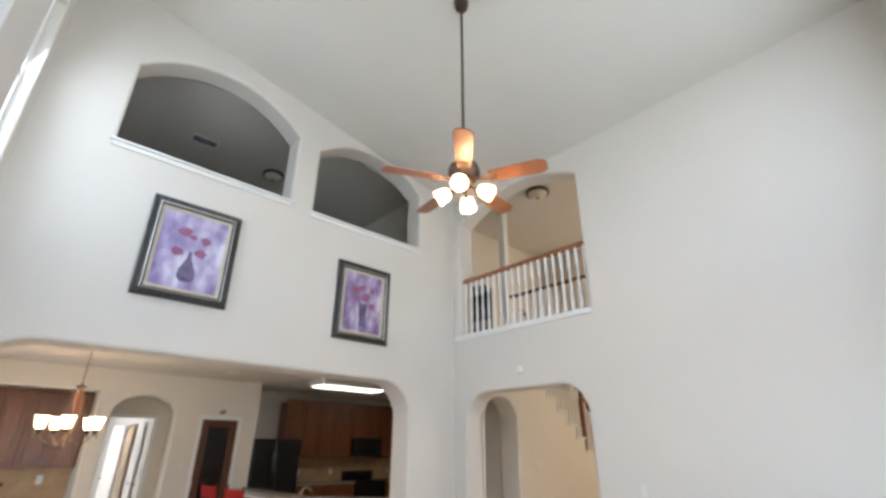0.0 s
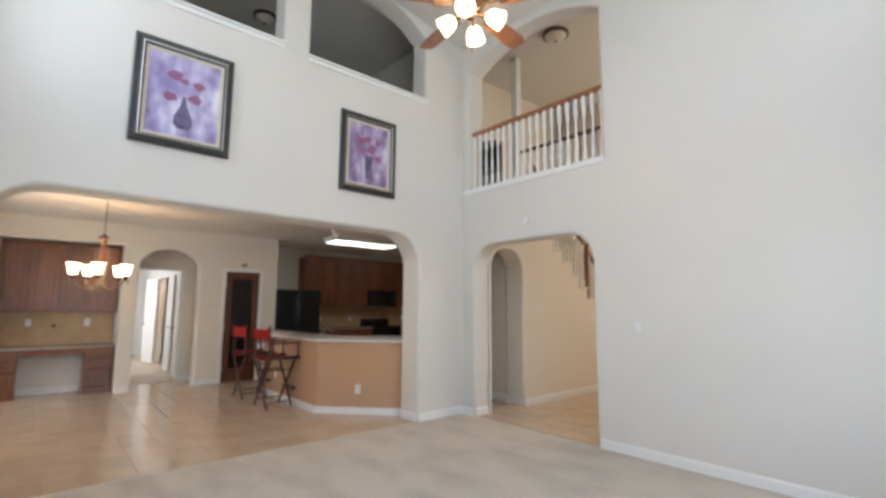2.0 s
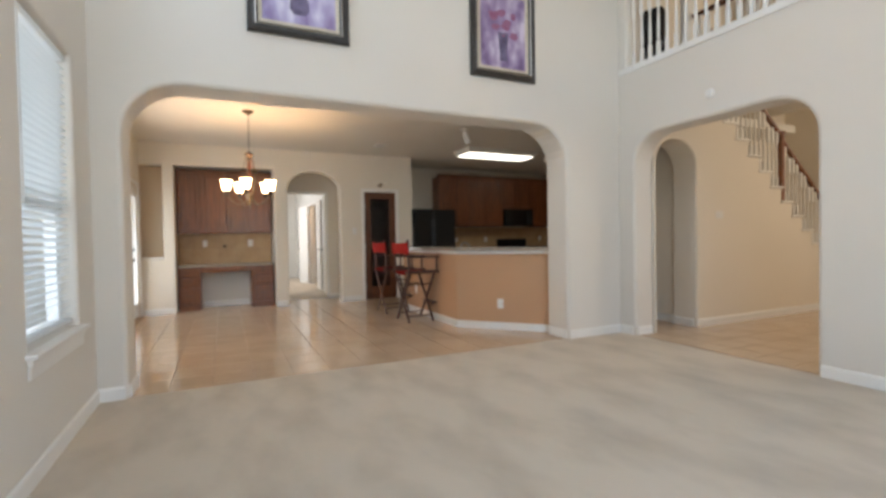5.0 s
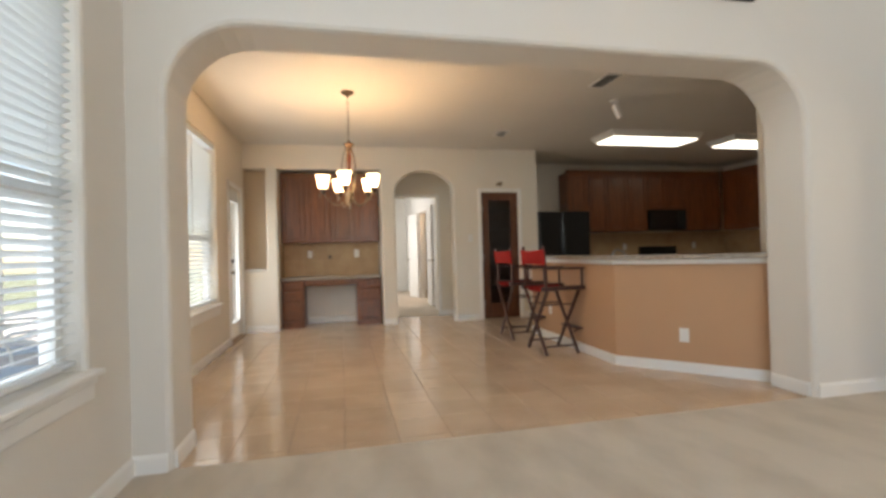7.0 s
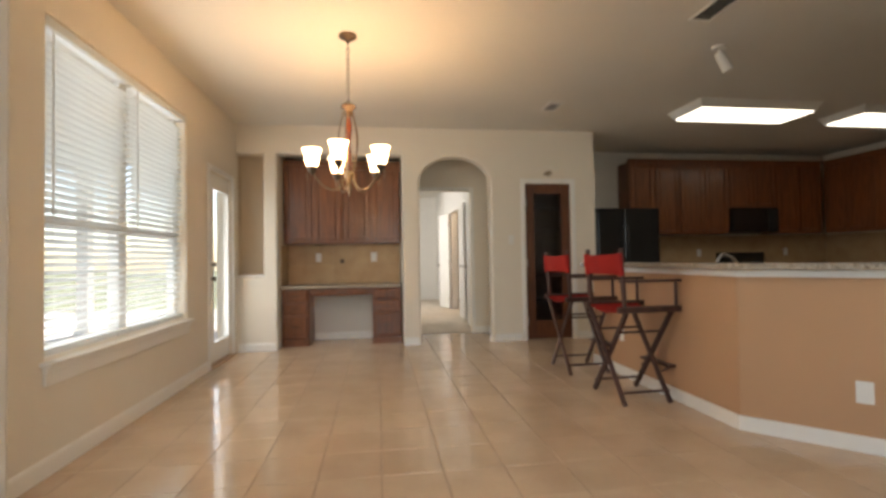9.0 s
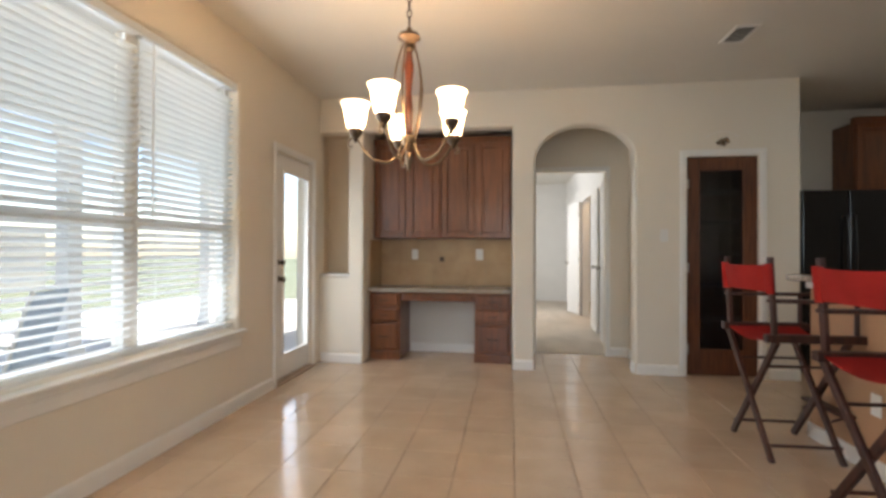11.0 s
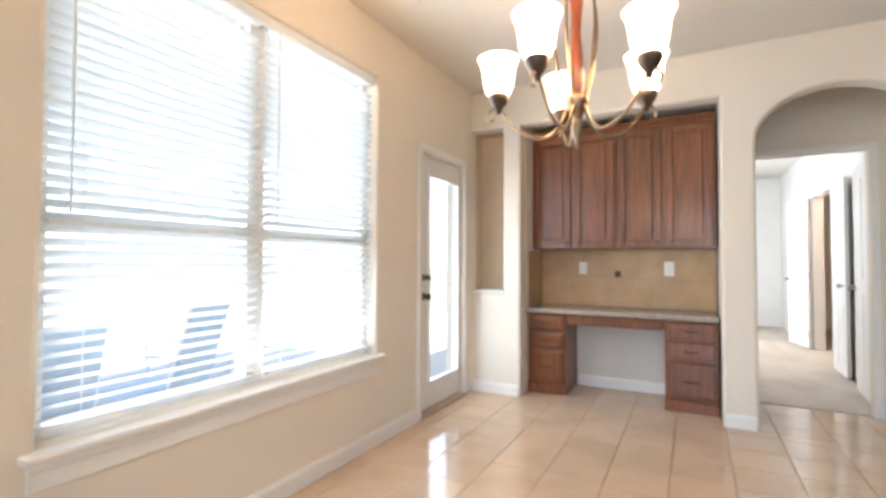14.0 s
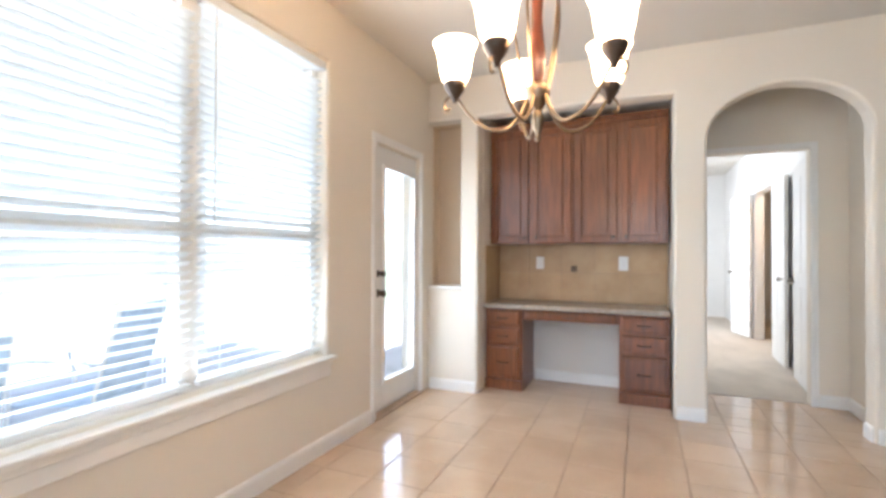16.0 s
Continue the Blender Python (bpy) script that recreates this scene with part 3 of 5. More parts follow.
# ---------- windows with blinds ----------
def window_unit(name, label, u0, u1, v0, v1, place, lights=1, meeting=None, blind=True, tilt=-25, sill=True, valance=True):
    """A double-hung window in an opening; place maps (u, v, d), with d into the room from the wall's face."""
    root = thing(name, label, "window", kind="structure")

    def add(pname, boxes, mat, plabel="", bevel=0.003):
        bm = bmesh.new()
        for a, b, c, d, e, f in boxes:
            vs = box(bm, a, b, c, d, e, f, bevel=bevel)
            for v in vs:
                v.co = place(v.co.x, v.co.z, v.co.y)
        return part(pname, bm, mat, root, plabel)

    meeting = meeting or (v0 + v1) / 2 - 0.13
    w = (u1 - u0) / lights
    for k in range(lights):
        a, b = u0 + k * w, u0 + (k + 1) * w
        fl, fr = (0.035 if k else 0.045), (0.035 if k < lights - 1 else 0.045)
        add("window_frame", [(a, a + fl, -0.15, -0.09, v0, v1), (b - fr, b, -0.15, -0.09, v0, v1), (a + fl, b - fr, -0.15, -0.09, v0, v0 + 0.045), (a + fl, b - fr, -0.15, -0.09, v1 - 0.045, v1)], TRIM)
        add("sash", [(a + fl, b - fr, -0.135, -0.085, meeting - 0.028, meeting + 0.028)], TRIM, "white meeting rail")
        pane = add("pane", [(a + fl, b - fr, -0.122, -0.118, v0 + 0.045, v1 - 0.045)], GLASS, bevel=0)
        pane.visible_shadow = False
    for k in range(1, lights):
        c = u0 + k * w
        add("mullion", [(c - 0.05, c + 0.05, -0.155, -0.082, v0, v1)], TRIM, "broad white mullion")
    if blind:
        for k in range(lights):
            a, b = u0 + k * w + 0.02, u0 + (k + 1) * w - 0.02
            if valance:
                add("headrail", [(a, b, -0.075, -0.03, v1 - 0.055, v1 - 0.012)], SLAT)
            add("bottom_rail", [(a, b, -0.075, -0.03, v0 + 0.03, v0 + 0.05)], SLAT)
            n = int((v1 - v0 - 0.13) / 0.0415)
            bm = bmesh.new()
            half, thick = 0.024, 0.0016
            vs = [bm.verts.new((uu, dd, -dd * math.tan(radians(tilt)) + zz - 6 * dd * dd)) for uu in (a, b) for dd, zz in ((-half, 0), (0, 0.0), (half, 0), (half, thick), (0, thick), (-half, thick))]
            for j in range(6):
                jj = (j + 1) % 6
                bm.faces.new((vs[j], vs[jj], vs[6 + jj], vs[6 + j]))
            bm.faces.new(vs[0:6])
            bm.faces.new(vs[6:12][::-1])
            for v in bm.verts:
                v.co = place(v.co.x, v.co.z, v.co.y - 0.053)
            me = shared("slat", bm, SLAT)
            for j in range(n):
                piece("slat", me, root, (0, 0, v0 + 0.075 + j * 0.0415))
            add("cord", [(c - 0.0012, c + 0.0012, -0.0535, -0.0515, v0 + 0.05, v1 - 0.05) for c in (a + 0.12, b - 0.12)], SLAT, bevel=0)
            add("wand", [(a + 0.06, a + 0.066, -0.026, -0.02, v0 + (v1 - v0) * 0.42, v1 - 0.05)], PLASTIC, "thin clear tilt wand", bevel=0)
    if sill:
        add("window_sill", [(u0 - 0.05, u1 + 0.05, -0.02, 0.05, v0 - 0.026, v0 - 0.002), (u0 - 0.035, u1 + 0.035, 0.001, 0.026, v0 - 0.06, v0 - 0.027), (u0 - 0.03, u1 + 0.03, 0.001, 0.016, v0 - 0.125, v0 - 0.061)], TRIM, "white sill with apron", bevel=0.006)
    return root


window_unit("window_dining", "wide white double-hung window pair with open horizontal blinds", *WIN, lambda u, v, d: Vector((XW + d, u, v)), lights=2, meeting=1.30)
for k, (a, b, c, d) in enumerate(LIVING_WINDOWS):
    window_unit("window_living_%d" % (k + 1), "white double-hung window with horizontal blinds" if c < 2 else "high white window without blinds",
                a, b, c, d, lambda u, v, dd: Vector((XL + dd, u, v)), meeting=1.34 if c < 2 else 4.15, blind=c < 2, tilt=-24, sill=c < 2)
for k, (a, b, c, d) in enumerate(BACK_WINDOWS):
    window_unit("window_back_%d" % (k + 1), "white double-hung window of the living room", a, b, c, d, lambda u, v, dd: Vector((u, YB + dd, v)), blind=False, sill=False)
# curtain rod pocket line over the dining blinds
simple("blind_valance", SLAT, "thin pale valance strip over the dining blinds", "valance", (XW - 0.028, XW - 0.008, 1.32, 3.05, 2.305, 2.355))


# ---------- patio door ----------
door = thing("patio_door", "closed white patio door with a full-length glass pane", "door", pose(XW, 0, 0))
GL = (3.775, 4.285, 0.225, 1.845)     # its glass
bm = bmesh.new()
for b in ((-0.07, -0.028, 3.63, GL[0], 0.03, 1.99), (-0.07, -0.028, GL[1], 4.32, 0.03, 1.99), (-0.07, -0.028, GL[0], GL[1], 0.03, GL[2]), (-0.07, -0.028, GL[0], GL[1], GL[3], 1.99)):
    box(bm, *b, bevel=0.002)
part("slab", bm, TRIM, door)
bm = bmesh.new()
for b in ((GL[0] - 0.012, GL[0] + 0.014, GL[2] - 0.012, GL[3] + 0.012), (GL[1] - 0.014, GL[1] + 0.012, GL[2] - 0.012, GL[3] + 0.012),
          (GL[0] + 0.014, GL[1] - 0.014, GL[2] - 0.012, GL[2] + 0.014), (GL[0] + 0.014, GL[1] - 0.014, GL[3] - 0.014, GL[3] + 0.012)):
    box(bm, -0.03, -0.016, *b, bevel=0.003)
part("glazing_bead", bm, TRIM, door)
bm = bmesh.new()
box(bm, -0.052, -0.046, *GL)
part("pane", bm, GLASS, door, "clear glass pane").visible_shadow = False
for z, nm, r in ((0.90, "knob", 0.028), (1.045, "deadbolt", 0.024)):
    bm = bmesh.new()
    rod(bm, (-0.028, 3.69, z), (-0.02, 3.69, z), r * 1.1, r * 1.1, 20)
    rod(bm, (-0.02, 3.69, z), (0.012, 3.69, z), 0.009, 0.009, 12)
    rod(bm, (0.008, 3.69, z), (0.03, 3.69, z), r * 0.8, r, 20)
    rod(bm, (0.03, 3.69, z), (0.04, 3.69, z), r, r * 0.55, 20)
    part(nm, bm, BRONZE, door, "dark bronze " + nm, smooth=True)
bm = bmesh.new()
box(bm, -0.17, 0.03, 3.59, 4.36, 0.0, 0.02, bevel=0.006)
part("threshold", bm, GROUT, door, "tan stone threshold")

# ---------- nook ledge ----------
simple("nook_ledge", TRIM, "white painted ledge on the half-height wall", "ledge", (XW + 0.002, 0.20, YD - 0.015, 4.79, 0.886, 0.908), bevel=0.006)


# ---------- desk alcove ----------
def drawer_front(root, x0, x1, z0, z1, y, name="drawer"):
    bm = bmesh.new()
    box(bm, x0, x1, y - 0.034, y, z0, z1, bevel=0.009)
    box(bm, x0 + 0.022, x1 - 0.022, y - 0.038, y - 0.033, z0 + 0.02, z1 - 0.02, bevel=0.004)
    d = part(name, bm, WOOD, root)
    bm = bmesh.new()
    c, zc = (x0 + x1) / 2, (z0 + z1) / 2
    tube(bm, smooth_curve([(c - 0.045, y - 0.038, zc), (c - 0.035, y - 0.060, zc - 0.004), (c + 0.035, y - 0.060, zc - 0.004), (c + 0.045, y - 0.038, zc)]), 0.005, 8)
    part("handle", bm, BRONZE, d, "dark bronze handle", smooth=True)


def pedestal(x0, x1, label):
    root = thing("desk_pedestal", label, "cabinet", group="desk pedestals")
    bm = bmesh.new()
    box(bm, x0, x1, 4.741, 5.2, 0.09, 0.715, bevel=0.002)
    part("body", bm, WOOD, root)
    bm = bmesh.new()
    box(bm, x0 - 0.001, x1 + 0.001, 4.719, 5.195, 0.0, 0.089, bevel=0.004)
    part("base_board", bm, WOOD, root)
    for a, b in ((0.115, 0.385), (0.412, 0.545), (0.572, 0.697)):
        drawer_front(root, x0 + 0.022, x1 - 0.022, a, b, 4.74)
    return root


pedestal(0.348, 0.68, "narrow cherry-wood drawer pedestal under the stone desk top")
pedestal(1.465, 1.837, "cherry-wood three-drawer pedestal beside the column")
apron = thing("desk_apron", "cherry-wood pencil drawer over the kneehole", "drawer")
bm = bmesh.new()
box(bm, 0.682, 1.463, 4.755, 5.175, 0.62, 0.715, bevel=0.002)
part("body", bm, WOOD, apron)
drawer_front(apron, 0.71, 1.435, 0.628, 0.706, 4.754)
bm = bmesh.new()
box(bm, 0.342, 1.843, 4.67, 5.202, 0.717, 0.757, bevel=0.008)
tagged(mesh_object("granite_worktop", bm, GRANITE), "polished speckled granite slab on the desk pedestals", "worktop")


def wall_cabinet(x0, x1, y0, y1, z0, z1, doors, label, face="y", mat=None, crown=True, knob=True):
    """A run of raised-panel doors on a box; face 'y' looks towards -y, 'x' towards -x (x and y trade places)."""
    mat = mat or WOOD
    root = thing("wall_cabinet", label, "cabinet", group="wall cabinets")
    turn = Matrix.Identity(4) if face == "y" else Matrix(((0, 1, 0, 0), (1, 0, 0, 0), (0, 0, 1, 0), (0, 0, 0, 1)))

    def put(name, bm, m, parent, label=""):
        for v in bm.verts:
            v.co = turn @ v.co
        return part(name, bm, m, parent, label)

    bm = bmesh.new()
    box(bm, x0, x1, y0, y1, z0, z1, bevel=0.002)
    put("body", bm, mat, root)
    if crown:
        bm = bmesh.new()
        box(bm, x0, x1, y0 - 0.012, y0 + 0.05, z1 - 0.004, z1 + 0.03, bevel=0.004)
        box(bm, x0, x1, y0 - 0.03, y0 + 0.05, z1 + 0.028, z1 + 0.05, bevel=0.006)
        put("crown_moulding", bm, mat, root)
    w = (x1 - x0) / doors
    for k in range(doors):
        a, b = x0 + k * w + 0.020, x0 + (k + 1) * w - 0.020
        bm = bmesh.new()
        s, c, d, yf = 0.048, z0 + 0.014, z1 - 0.022, y0 - 0.02
        for q in ((a, a + s, yf, y0 - 0.001, c, d), (b - s, b, yf, y0 - 0.001, c, d), (a + s, b - s, yf, y0 - 0.001, c, c + s), (a + s, b - s, yf, y0 - 0.001, d - s, d)):
            box(bm, *q, bevel=0.004)
        dr = put("door", bm, mat, root)
        bm = bmesh.new()
        box(bm, a + s + 0.002, b - s - 0.002, yf + 0.011, y0 - 0.002, c + s + 0.002, d - s - 0.002)
        box(bm, a + s + 0.022, b - s - 0.022, yf + 0.003, yf + 0.012, c + s + 0.022, d - s - 0.022, bevel=0.006)
        put("raised_panel", bm, mat, dr)
        if knob:
            bm = bmesh.new()
            kx = b - 0.03 if k % 2 == 0 else a + 0.03
            rod(bm, (kx, yf, c + 0.04), (kx, yf - 0.016, c + 0.04), 0.006, 0.006, 10)
            rod(bm, (kx, yf - 0.014, c + 0.04), (kx, yf - 0.026, c + 0.04), 0.013, 0.010, 14)
            put("knob", bm, BRONZE, dr, "dark bronze knob")
    return root


wall_cabinet(0.348, 1.092, 4.885, 5.202, 1.285, 2.315, 2, "cherry-wood wall cabinet with two raised-panel doors over the desk")
wall_cabinet(1.094, 1.838, 4.885, 5.202, 1.285, 2.315, 2, "cherry-wood wall cabinet with two raised-panel doors near the column")


def plate(name, label, category, m, size=(0.072, 0.115), kind="outlet"):
    """A wall plate in the x-z plane of m, looking towards -y."""
    root = thing(name, label, category, m)
    w, h = size
    bm = bmesh.new()
    box(bm, -w / 2, w / 2, -0.006, -0.0005, -h / 2, h / 2, bevel=0.003)
    part("cover", bm, PLASTIC, root)
    if kind == "outlet":
        for z in (-0.022, 0.022):
            bm = bmesh.new()
            rod(bm, (0, -0.0055, z), (0, -0.0085, z), 0.016, 0.015, 16)
            part("socket", bm, PLASTIC, root)
    else:
        bm = bmesh.new()
        box(bm, -0.016, 0.016, -0.009, -0.005, -0.032, 0.032, bevel=0.002)
        part("rocker", bm, PLASTIC, root)
    return root


plate("wall_outlet", "white outlet on the travertine backsplash", "outlet", pose(0.745, 5.182, 1.11))
plate("wall_outlet", "white outlet on the travertine backsplash", "outlet", pose(1.485, 5.182, 1.11), size=(0.08, 0.125))
bm = bmesh.new()
box(bm, 1.032, 1.084, 5.175, 5.183, 1.03, 1.085, bevel=0.002, m=None)
tagged(mesh_object("accent_tile", bm, BRONZE), "small dark metal accent tile in the backsplash", "tile")
plate("light_switch", "white rocker switch between arch and pantry", "switch", pose(3.25, YD, 1.30), kind="switch")

# ---------- pantry ----------
door = thing("pantry_door", "closed dark wooden pantry door with a long glass pane", "door")
bm = bmesh.new()
for b in ((3.45, 3.57, 4.545, 4.585, 0.012, 2.026), (3.94, 4.06, 4.545, 4.585, 0.012, 2.026), (3.57, 3.94, 4.545, 4.585, 0.012, 0.25), (3.57, 3.94, 4.545, 4.585, 1.90, 2.026)):
    box(bm, *b, bevel=0.004)
part("slab", bm, WOOD_DARK, door)
bm = bmesh.new()
box(bm, 3.57, 3.94, 4.563, 4.567, 0.25, 1.90)
part("pane", bm, GLASS_DARK, door, "glass pane tinted to dim the pantry behind it").visible_shadow = False
for z in (0.25, 1.0, 1.78):
    bm = bmesh.new()
    rod(bm, (3.456, 4.537, z - 0.045), (3.456, 4.537, z + 0.045), 0.008, 0.008, 10)
    box(bm, 3.454, 3.472, 4.539, 4.546, z - 0.045, z + 0.045)
    part("hinge", bm, NICKEL, door, "satin metal hinge")
bm = bmesh.new()
rod(bm, (4.005, 4.545, 0.95), (4.005, 4.5, 0.95), 0.01, 0.01, 12)
lathe(bm, [(0.012, -0.02), (0.026, -0.012), (0.028, 0.004), (0.018, 0.016)], 16, (4.005, 4.493, 0.95))
part("knob", bm, BRONZE, door, "dark bronze knob", smooth=True)
for z in (0.42, 0.78, 1.12, 1.46, 1.78):
    simple("pantry_shelf", TRIM, "white pantry shelf behind the glass door", "shelf", (3.422, 4.258, 5.075, 5.523, z, z + 0.02), bevel=0.002, group="pantry shelves")
orn = thing("grape_ornament", "small bronze leaf ornament above the pantry door", "ornament")
bm = bmesh.new()
tube(bm, smooth_curve([(3.61 + 0.28 * k / 6, 4.517, 2.20 + 0.055 * math.sin(math.pi * k / 6)) for k in range(7)], 4), 0.003, 6)
part("wire_arc", bm, TRIM, orn, smooth=True)
for dx, dz, r in ((0, 0, 0.028), (0.035, 0.014, 0.024), (-0.03, -0.016, 0.022), (0.012, -0.032, 0.02), (0.052, -0.008, 0.016)):
    bm = bmesh.new()
    bmesh.ops.create_icosphere(bm, subdivisions=2, radius=r, matrix=Matrix.Translation((3.745 + dx, 4.508, 2.165 + dz)) @ Matrix.Diagonal((1, 0.45, 0.75, 1)))
    part("leaf", bm, BRASS, orn, smooth=True)

# ---------- chandelier ----------
CH = (1.343, 2.145)
chand = thing("chandelier", "five-arm bronze chandelier with lit frosted bell shades", "chandelier", pose(CH[0], CH[1], 0))
bm = bmesh.new()
lathe(bm, [(0.065, 2.719), (0.065, 2.705), (0.04, 2.69), (0.012, 2.675), (0.008, 2.66)], 20)
part("canopy", bm, BRONZE, chand, smooth=True)
bm = bmesh.new()
for k in range(11):
    z = 2.655 - k * 0.037
    ring = [(0.011 * math.cos(a) if k % 2 else 0, 0 if k % 2 else 0.011 * math.cos(a), z - 0.018 + 0.024 * math.sin(a)) for a in [j * math.tau / 10 for j in range(11)]]
    tube(bm, ring, 0.0028, 5)
part("chain", bm, BRONZE, chand, smooth=True)
bm = bmesh.new()
lathe(bm, [(0.006, 2.24), (0.012, 2.23), (0.016, 2.215), (0.05, 2.2), (0.056, 2.183), (0.03, 2.165), (0.022, 2.15), (0.026, 2.13), (0.016, 2.115)][::-1], 20)
part("crown", bm, BRONZE, chand, smooth=True)
bm = bmesh.new()
lathe(bm, [(0.012, 1.71), (0.020, 1.735), (0.024, 1.785), (0.018, 1.855), (0.013, 1.915), (0.018, 1.975), (0.024, 2.045), (0.016, 2.105), (0.012, 2.115)], 18)
part("column", bm, wood("red_wood", (0.15, 0.040, 0.018), (0.09, 0.022, 0.010), rough=0.3), chand, "turned reddish wooden column", smooth=True)
bm = bmesh.new()
lathe(bm, [(0.004, 1.533), (0.010, 1.542), (0.007, 1.555), (0.014, 1.575), (0.020, 1.6), (0.013, 1.625), (0.026, 1.655), (0.038, 1.675), (0.036, 1.7), (0.016, 1.715)], 20)
part("finial", bm, BRASS, chand, "antique brass hub and finial", smooth=True)
ARM_A = [radians(114 + 72 * k) for k in range(5)]
for a in ARM_A:
    ca, sa = math.cos(a), math.sin(a)
    bm = bmesh.new()
    prof = [(0.03, 1.67), (0.055, 1.615), (0.10, 1.577), (0.165, 1.59), (0.215, 1.633), (0.252, 1.686), (0.28, 1.696), (0.298, 1.676), (0.292, 1.653), (0.277, 1.659)]
    tube(bm, smooth_curve([(r * ca, r * sa, z) for r, z in prof], 4), 0.0062, 8, 0.004)
    arm = part("arm", bm, BRASS, chand, "scrolled antique brass arm", smooth=True)
    bm = bmesh.new()
    tube(bm, smooth_curve([(r * ca, r * sa, z) for r, z in [(0.032, 1.685), (0.06, 1.805), (0.075, 1.935), (0.06, 2.055), (0.03, 2.155)]], 5), 0.0045, 7)
    part("stay", bm, BRASS, chand, smooth=True)
    bm = bmesh.new()
    lathe(bm, [(0.006, 1.69), (0.012, 1.705), (0.028, 1.727), (0.036, 1.745), (0.034, 1.755), (0.01, 1.757)], 18, (0.262 * ca, 0.262 * sa, -0.014))
    part("cup", bm, BRONZE, arm, "dark bronze cup", smooth=True)
    bm = bmesh.new()
    out = [(0.034, 1.755), (0.043, 1.768), (0.050, 1.797), (0.054, 1.83), (0.060, 1.86), (0.071, 1.881)]
    lathe(bm, out + [(r - 0.004, z) for r, z in out[::-1]], 24, (0.262 * ca, 0.262 * sa, -0.014), top=False, bottom=False)
    part("shade", bm, SHADE, arm, "lit frosted glass bell shade", smooth=True)
    bulb("chandelier_bulb", (CH[0] + 0.262 * ca, CH[1] + 0.262 * sa, 1.841), 3.9, WARM, 0.03)


# ---------- ceiling vents, spot ----------
def ceiling_vent(m, w, h, label):
    root = thing("ceiling_vent", label, "vent", m, group="ceiling vents")
    bm = bmesh.new()
    for b in ((-w / 2, w / 2, -h / 2, -h / 2 + 0.022, -0.012, -0.001), (-w / 2, w / 2, h / 2 - 0.022, h / 2, -0.012, -0.001),
              (-w / 2, -w / 2 + 0.022, -h / 2 + 0.022, h / 2 - 0.022, -0.012, -0.001), (w / 2 - 0.022, w / 2, -h / 2 + 0.022, h / 2 - 0.022, -0.012, -0.001)):
        box(bm, *b, bevel=0.003)
    part("frame", bm, PLASTIC, root)
    # solid black sheet behind the slats stands for the duct's shade
    bm = bmesh.new()
    box(bm, -w / 2 + 0.022, w / 2 - 0.022, -h / 2 + 0.022, h / 2 - 0.022, -0.003, -0.001)
    part("backing", bm, BLACKFAB, root, "black sheet standing for the shade in the duct")
    n = max(4, int((h - 0.05) / 0.02))
    for k in range(n):
        y = -h / 2 + 0.032 + k * (h - 0.064) / (n - 1)
        bm = bmesh.new()
        box(bm, -w / 2 + 0.022, w / 2 - 0.022, -0.007, 0.007, -0.001, 0.0005, m=pose(0, y, -0.008, 38))
        part("slat", bm, PLASTIC, root)
    return root


ceiling_vent(pose(3.46, 3.54, ZC, 0, 0, 0), 0.17, 0.28, "white slatted air vent in the dining ceiling")
ceiling_vent(pose(3.81, 1.48, ZC, 0, 0, 0), 0.17, 0.36, "large white slatted air vent in the ceiling near the arch")
ceiling_vent(pose(1.85, 1.6, 5.549), 0.36, 0.2, "slatted air vent in the dark loft ceiling")
spot = thing("ceiling_spot", "white cylinder spotlight on the ceiling above the bar", "spotlight", pose(4.26, 2.03, ZC))
bm = bmesh.new()
lathe(bm, [(0.05, -0.022), (0.055, -0.012), (0.055, -0.001)], 20)
part("base", bm, PLASTIC, spot, smooth=True)
bm = bmesh.new()
rod(bm, (0, 0, -0.02), (0.01, 0, -0.06), 0.008, 0.008, 10)
rod(bm, (0.0, 0.0, -0.05), (0.06, -0.02, -0.20), 0.036, 0.042, 20)
part("head", bm, PLASTIC, spot, smooth=True)


# ---------- breakfast bar ----------
BAR = [(4.54, 0.366), (3.71, 1.265), (3.695, 3.15)]     # room-side face, from the arch to the free end


def strip(name, pts, t, z0, z1, mat, off=0.0, bevel=0.0):
    """A mitred strip along pts, from off to off + t behind the room-side face."""
    def offset(d):
        out = []
        for i, p in enumerate(pts):
            p = Vector(p)
            ns = []
            for a, b in ((i - 1, i), (i, i + 1)):
                if 0 <= a and b < len(pts):
                    e = (Vector(pts[b]) - Vector(pts[a])).normalized()
                    ns.append(Vector((e.y, -e.x)))
            n = sum(ns, Vector((0, 0)))
            n = n / n.length_squared * len(ns) if len(ns) > 1 else ns[0]
            out.append(p + n * d)
        return out
    bm = bmesh.new()
    a, b = offset(off), offset(off + t)
    rows = [[bm.verts.new((p.x, p.y, z)) for p in q] for q, z in ((a, z0), (a, z1), (b, z1), (b, z0))]
    k = len(pts)
    for i in range(k - 1):
        for r in range(4):
            bm.faces.new((rows[r][i], rows[(r + 1) % 4][i], rows[(r + 1) % 4][i + 1], rows[r][i + 1]))
    bm.faces.new([rows[r][0] for r in range(4)])
    bm.faces.new([rows[r][-1] for r in range(4)][::-1])
    if bevel:
        bmesh.ops.bevel(bm, geom=bm.edges[:], offset=bevel, segments=3, profile=0.5, affect="EDGES")
    return bm


